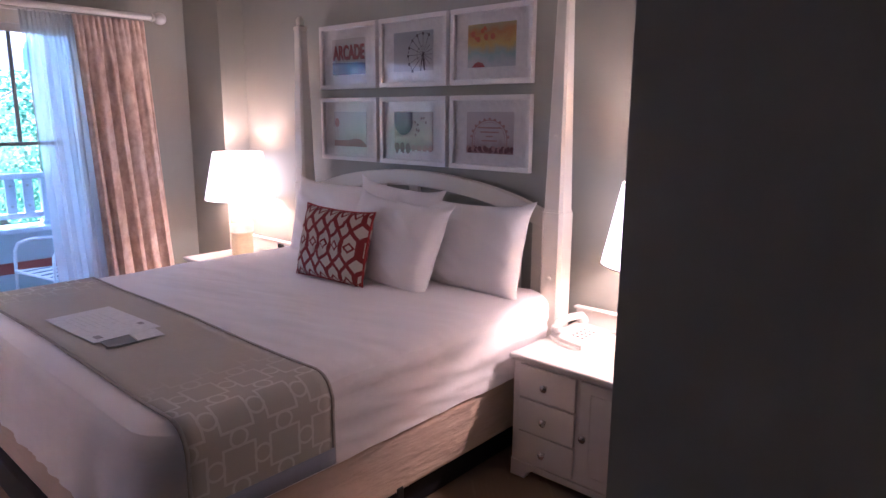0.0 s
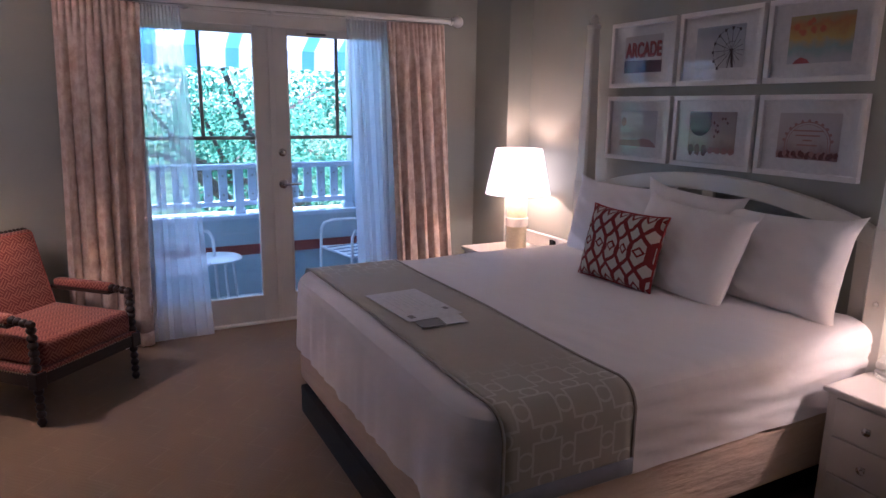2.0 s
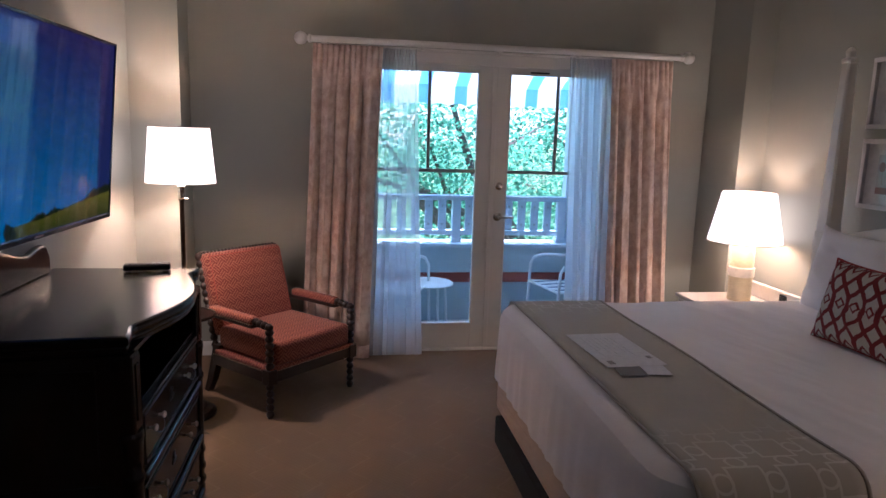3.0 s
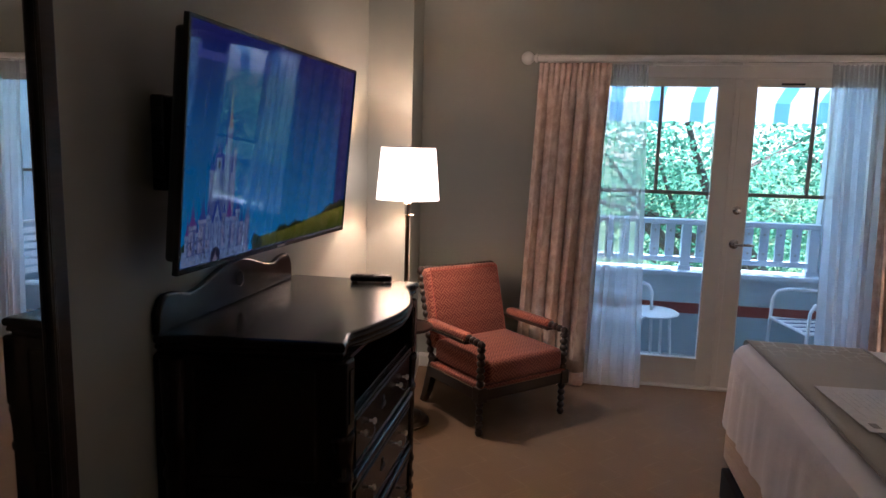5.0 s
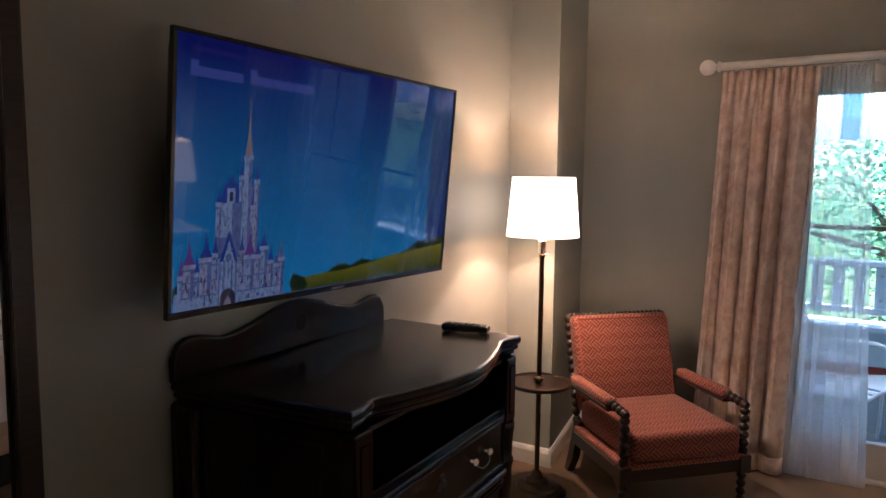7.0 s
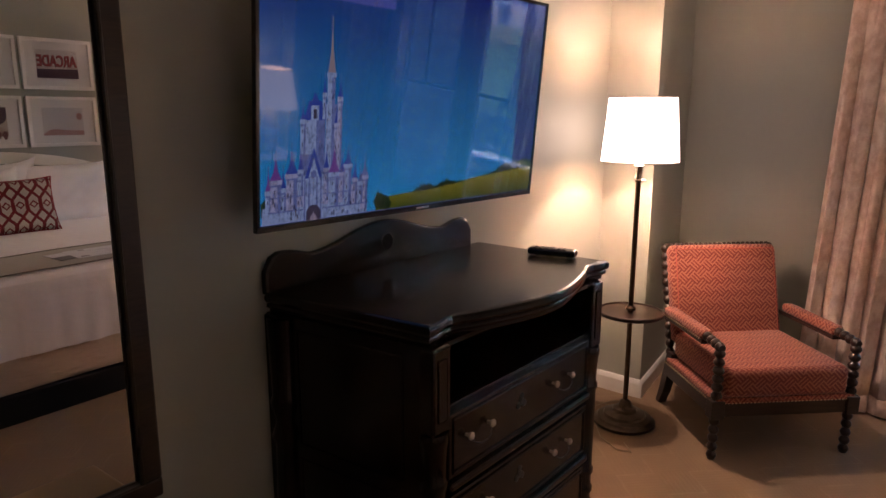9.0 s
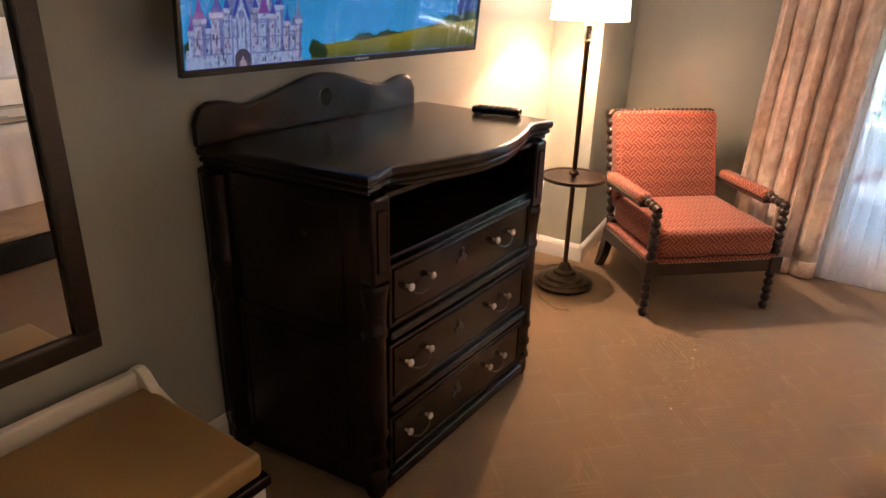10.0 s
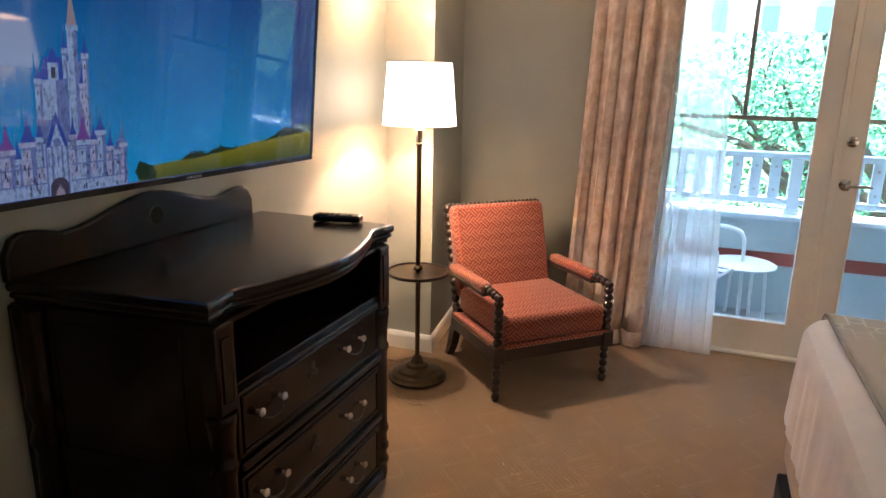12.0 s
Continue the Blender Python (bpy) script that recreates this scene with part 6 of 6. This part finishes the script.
TV_GLOW = 0.040
television()
mb = thing("media_box", pose(-1.84, YT + 0.001, 1.57), "black media box fixed to the wall behind the television", "media box")
part("body", block(-0.115, 0.115, 0.0, 0.045, -0.14, 0.14, 0.006), BLACK, mb)
for k in range(5):
    part("vent_slot", block(0.116, 0.1175, 0.008, 0.037, -0.10 + 0.05 * k - 0.004, -0.10 + 0.05 * k + 0.004), IRON, mb)


# ---- armchair ----
def beads(length, r, count, bm=None, m=None):
    """A spool-turned bar along z."""
    prof = [(r * 0.7, 0)]
    step = length / count
    for k in range(count):
        for a in (30, 60, 90, 120, 150):
            prof.append((r * (0.55 + 0.45 * math.sin(radians(a))), step * (k + a / 180)))
        prof.append((r * 0.55, step * (k + 1)))
    return lathe(prof, 14, bm, m)


def rod_pose(a, b):
    d = Vector(b) - Vector(a)
    return Matrix.Translation(a) @ d.to_track_quat("Z", "Y").to_matrix().to_4x4()


def armchair(m):
    """Local +y is the way that it faces."""
    c = thing("armchair", m, "coral patterned armchair with dark spool-turned wooden frame", "armchair")
    H = 0.30
    for sx in (-1, 1):
        x = 0.315 * sx
        part("front_leg", beads(0.20, 0.023, 5, m=pose(x, 0.295, 0.0)), WALNUT, c, smooth=True)
        part("leg_block", block(x - 0.03, x + 0.03, 0.265, 0.325, 0.197, 0.282, 0.004), WALNUT, c)
        part("arm_post", beads(0.235, 0.025, 6, m=pose(x, 0.295, 0.280)), WALNUT, c, "spool-turned arm post", True)
        part("arm_rail", beads(0.15, 0.023, 4, m=rod_pose((x, 0.310, 0.522), (x, 0.165, 0.535))), WALNUT, c, "spool-turned arm end", True)
        bm = block(x - 0.03, x + 0.03, -0.225, 0.175, 0.515, 0.560, 0.016, 3)
        part("arm_pad", box_uv(bm), KEY, c, "padded coral armrest", True)
        part("arm_board", block(x - 0.026, x + 0.026, -0.25, 0.175, 0.497, 0.517, 0.003), WALNUT, c)
        for k in range(22):
            part("nailhead", NAIL_BM(), NAILS, c, m=pose(x + 0.031 * sx, -0.215 + 0.0178 * k, 0.520, 0, 90 * sx, 0))
        back_top = Vector((0.285 * sx, -0.395, 0.845))
        foot = Vector((0.285 * sx, -0.225, 0.24))
        part("back_post", beads((back_top - foot).length, 0.023, 14, m=rod_pose(foot, back_top)), WALNUT, c, "spool-turned back post", True)
        bm = slab([(-0.235, 0.315), (-0.175, 0.315), (-0.20, 0.22), (-0.25, 0.08), (-0.30, 0.0), (-0.335, 0.0), (-0.305, 0.08), (-0.262, 0.22)], 0.285 * sx - 0.022, 0.285 * sx + 0.022, 0.003)
        part("back_leg", joined(None, bm, Matrix(((0, 1, 0, 0), (1, 0, 0, 0), (0, 0, 1, 0), (0, 0, 0, 1)))), WALNUT, c, "splayed back leg")
        part("side_rail", block(x - 0.018, x + 0.018, -0.20, 0.27, 0.205, 0.268, 0.003), WALNUT, c)
        for k in range(26):
            part("nailhead", NAIL_BM(), NAILS, c, m=pose(x + 0.0185 * sx, -0.19 + 0.0178 * k, 0.271, 0, 90 * sx, 0))
    part("top_rail", beads(0.57, 0.014, 22, m=rod_pose((-0.285, -0.392, 0.84), (0.285, -0.392, 0.84))), WALNUT, c, "beaded top rail", True)
    part("front_rail", block(-0.285, 0.285, 0.278, 0.314, 0.205, 0.268, 0.003), WALNUT, c)
    for k in range(34):
        part("nailhead", NAIL_BM(), NAILS, c, m=pose(-0.285 + 0.0172 * k, 0.3145, 0.271, -90, 0, 0))
    part("seat_deck", box_uv(block(-0.325, 0.325, -0.20, 0.318, 0.266, 0.293, 0.008)), KEY, c, "coral upholstered seat deck")
    bm = block(-0.285, 0.285, -0.215, 0.325, 0.292, 0.425, 0.03, 4)
    for v in bm.verts:
        if v.co.z > 0.41:
            v.co.z += 0.022 * (1 - (v.co.x / 0.285) ** 2) * (1 - ((v.co.y - 0.055) / 0.27) ** 2)
    part("seat_cushion", box_uv(bm), KEY, c, "thick coral seat cushion", True)
    bm = block(-0.287, 0.287, -0.035, 0.068, 0, 0.503, 0.034, 4)
    box_uv(bm)
    part("back_cushion", bm, KEY, c, "upright coral back cushion", True, pose(0, -0.245, 0.355, 16, 0, 0))
    part("back_piping", tube([(-0.262, 0, 0.025), (0.262, 0, 0.025), (0.262, 0, 0.478), (-0.262, 0, 0.478)], 0.004, 6, closed=True), KEY_PIPING, c, m=pose(0, -0.245, 0.355, 16, 0, 0) @ pose(0, 0.066, 0))
    return c


def NAIL_BM():
    return lathe([(0.0055, 0), (0.005, 0.002), (0.0025, 0.0035), (0.0005, 0.0038)], 6)


armchair(pose(-3.885, -0.292, 0, 0, 0, -45))


# ---- floor lamp ----
def floor_lamp(x, y):
    l = thing("floor_lamp", pose(x, y, 0), "lit bronze floor lamp with tray table and white shade", "lamp")
    part("base", lathe([(0.145, 0), (0.150, 0.006), (0.150, 0.018), (0.135, 0.026), (0.130, 0.036), (0.105, 0.042), (0.098, 0.055), (0.060, 0.066), (0.055, 0.080), (0.035, 0.088), (0.022, 0.12), (0.014, 0.125)], 40), BRONZE, l, "stepped round bronze foot", True)
    part("pole", lathe([(0.012, 0.12), (0.012, 1.20), (0.016, 1.205), (0.016, 1.215), (0.012, 1.22)], 20), BRONZE, l, smooth=True)
    part("collar", lathe([(0.012, 0.585), (0.024, 0.588), (0.024, 0.598), (0.012, 0.61)], 20), BRONZE, l, smooth=True)
    part("tray", lathe([(0.020, 0.565), (0.150, 0.563), (0.157, 0.568), (0.157, 0.582), (0.150, 0.584), (0.146, 0.575), (0.02, 0.575)], 48), WALNUT, l, "round dark tray table", True)
    part("socket", lathe([(0.012, 1.21), (0.018, 1.225), (0.018, 1.275), (0.022, 1.28), (0.014, 1.30), (0.012, 1.33)], 20), NICKEL, l, "nickel lamp socket", True)
    part("switch", tube([(0, 0.015, 1.215), (0, 0.035, 1.215)], 0.004, 8), NICKEL, l)
    part("shade", shade_mesh(0.176, 0.151, 1.300, 1.588), FLOOR_SHADE_GLOW, l, "glowing white drum shade", True)
    part("shade_trim", ring(0.176, 1.300, 0.0025), SHADE_TRIM, l)
    part("shade_trim", ring(0.151, 1.588, 0.0025), SHADE_TRIM, l)
    for a in (90, 210, 330):
        part("spider_arm", tube([(0, 0, 1.555), (0.150 * math.cos(radians(a)), 0.150 * math.sin(radians(a)), 1.585)], 0.002, 6), NICKEL, l)
    part("finial", lathe([(0.006, 1.55), (0.010, 1.575), (0.006, 1.59), (0.001, 1.60)], 12), NICKEL, l, smooth=True)
    bulb("bulb_light", (x, y, 1.44), FLOOR_WATTS)
    return l


lamp_f = floor_lamp(-3.54, -0.76)
part("cord", tube([(-3.32, -0.66, 0.012), (-3.27, -0.60, 0.004), (-3.25, -0.66, 0.004), (-3.32, -0.78, 0.004), (-3.48, -0.90, 0.004), (-3.60, -0.96, 0.004), (-3.72, -0.92, 0.004), (-3.78, -0.86, 0.004), (-3.74, -0.80, 0.004), (-3.66, -0.84, 0.004), (-3.68, -1.0, 0.004)], 0.0025, 6), CLEAR_CORD, lamp_f, "thin clear cord on the carpet", m=pose(3.54, 0.76, 0))


# ---- wall mirror and bench ----
mr = thing("wall_mirror", pose(-1.335, YT + 0.002, 0.53, 0, 0, 1.15), "tall wall mirror in a dark moulded wooden frame", "mirror")
MWD, MHT, FW = 0.76, 1.50, 0.052
for nm, a, b, c, e in (("frame", 0, MWD, 0, FW), ("frame", 0, MWD, MHT - FW, MHT), ("frame", 0, FW, FW, MHT - FW), ("frame", MWD - FW, MWD, FW, MHT - FW)):
    bm = block(a, b, 0.002, 0.032, c, e, 0.006)
    part(nm, bm, MIRROR_WOOD, mr)
bm = tube([(FW, 0.03, FW), (MWD - FW, 0.03, FW), (MWD - FW, 0.03, MHT - FW), (FW, 0.03, MHT - FW)], 0.007, 8, closed=True)
part("inner_bead", bm, MIRROR_WOOD, mr)
part("mirror_glass", block(FW - 0.005, MWD - FW + 0.005, 0.004, 0.016, FW - 0.005, MHT - FW + 0.005), MIRROR, mr, "clear silvered mirror glass")

bn = thing("luggage_bench", pose(-1.405, -1.06, 0), "cream painted luggage bench with tan vinyl cushion", "bench")
BW, BD = 0.95, 0.52
part("cushion", block(0.0, BW, 0.045, BD, 0.335, 0.40, 0.016, 4), TAN_VINYL, bn, "padded tan vinyl seat", True)
part("seat_rail", block(-0.012, BW + 0.012, 0.0, BD + 0.012, 0.305, 0.334, 0.006), ESPRESSO, bn, "dark wooden seat rail")
part("back_rail", block(-0.005, BW + 0.005, 0.0, 0.03, 0.335, 0.438, 0.008), CREAM, bn)
for xx in (-0.012, BW - 0.018):
    part("end_wing", joined(None, slab([(0.0, 0.334), (0.18, 0.334), (0.18, 0.372), (0.14, 0.385), (0.09, 0.405), (0.055, 0.438), (0.03, 0.448), (0.0, 0.44)], 0, 0.03, 0.004), Matrix(((0, 1, 0, xx), (1, 0, 0, 0), (0, 0, 1, 0), (0, 0, 0, 1)))), CREAM, bn, "curved cream end piece")
for xx in (0.0, BW - 0.05):
    for yy in (0.01, BD - 0.05):
        part("leg", block(xx, xx + 0.05, yy, yy + 0.05, 0, 0.305, 0.004), CREAM, bn)
part("front_apron", block(0.05, BW - 0.05, BD - 0.035, BD - 0.012, 0.20, 0.305, 0.004), CREAM, bn)
part("side_apron", block(0.008, 0.03, 0.06, BD - 0.05, 0.20, 0.305, 0.004), CREAM, bn)


# ---- closet door ----
def louvred_door(m):
    """Hinged at its origin; it runs along local x, knob towards local +y."""
    d = tagged(new("closet_door"), "painted louvred closet door, standing ajar", "door", "", "structure")
    d.matrix_basis = m
    W, H, T, ST = 0.385, 2.03, 0.034, 0.062
    for a, b in ((0, ST), (W - ST, W)):
        part("stile", block(a, b, -T / 2, T / 2, 0.012, H, 0.003), LOUVRE, d)
    for a, b in ((0.012, 0.20), (1.383, 1.457), (H - 0.11, H)):
        part("rail", block(ST, W - ST, -T / 2 + 0.001, T / 2 - 0.001, a, b, 0.002), LOUVRE, d)
    sl = block(ST - 0.004, W - ST + 0.004, -0.0185, 0.0185, -0.003, 0.003, 0.0028)
    me = bpy.data.meshes.new("slat")
    sl.to_mesh(me)
    sl.free()
    me.materials.append(LOUVRE)
    for a, b in ((0.20, 1.383), (1.457, H - 0.11)):
        k = int((b - a) / 0.027)
        for i in range(k):
            s = new("slat", me)
            s.parent = d
            s.matrix_basis = pose(0, 0, a + (b - a) * (i + 0.5) / k, -62, 0, 0)
    bm = lathe([(0.011, 0), (0.011, 0.003), (0.005, 0.006), (0.005, 0.014), (0.010, 0.019), (0.0125, 0.025), (0.012, 0.030), (0.008, 0.035), (0.001, 0.036)], 20, m=pose(W - 0.035, T / 2, 1.417, -90, 0, 0))
    part("knob", bm, PEWTER, d, "round dark metal knob", True)
    return d


louvred_door(pose(0.047, 0.805, 0, 0, 0, 114.0))
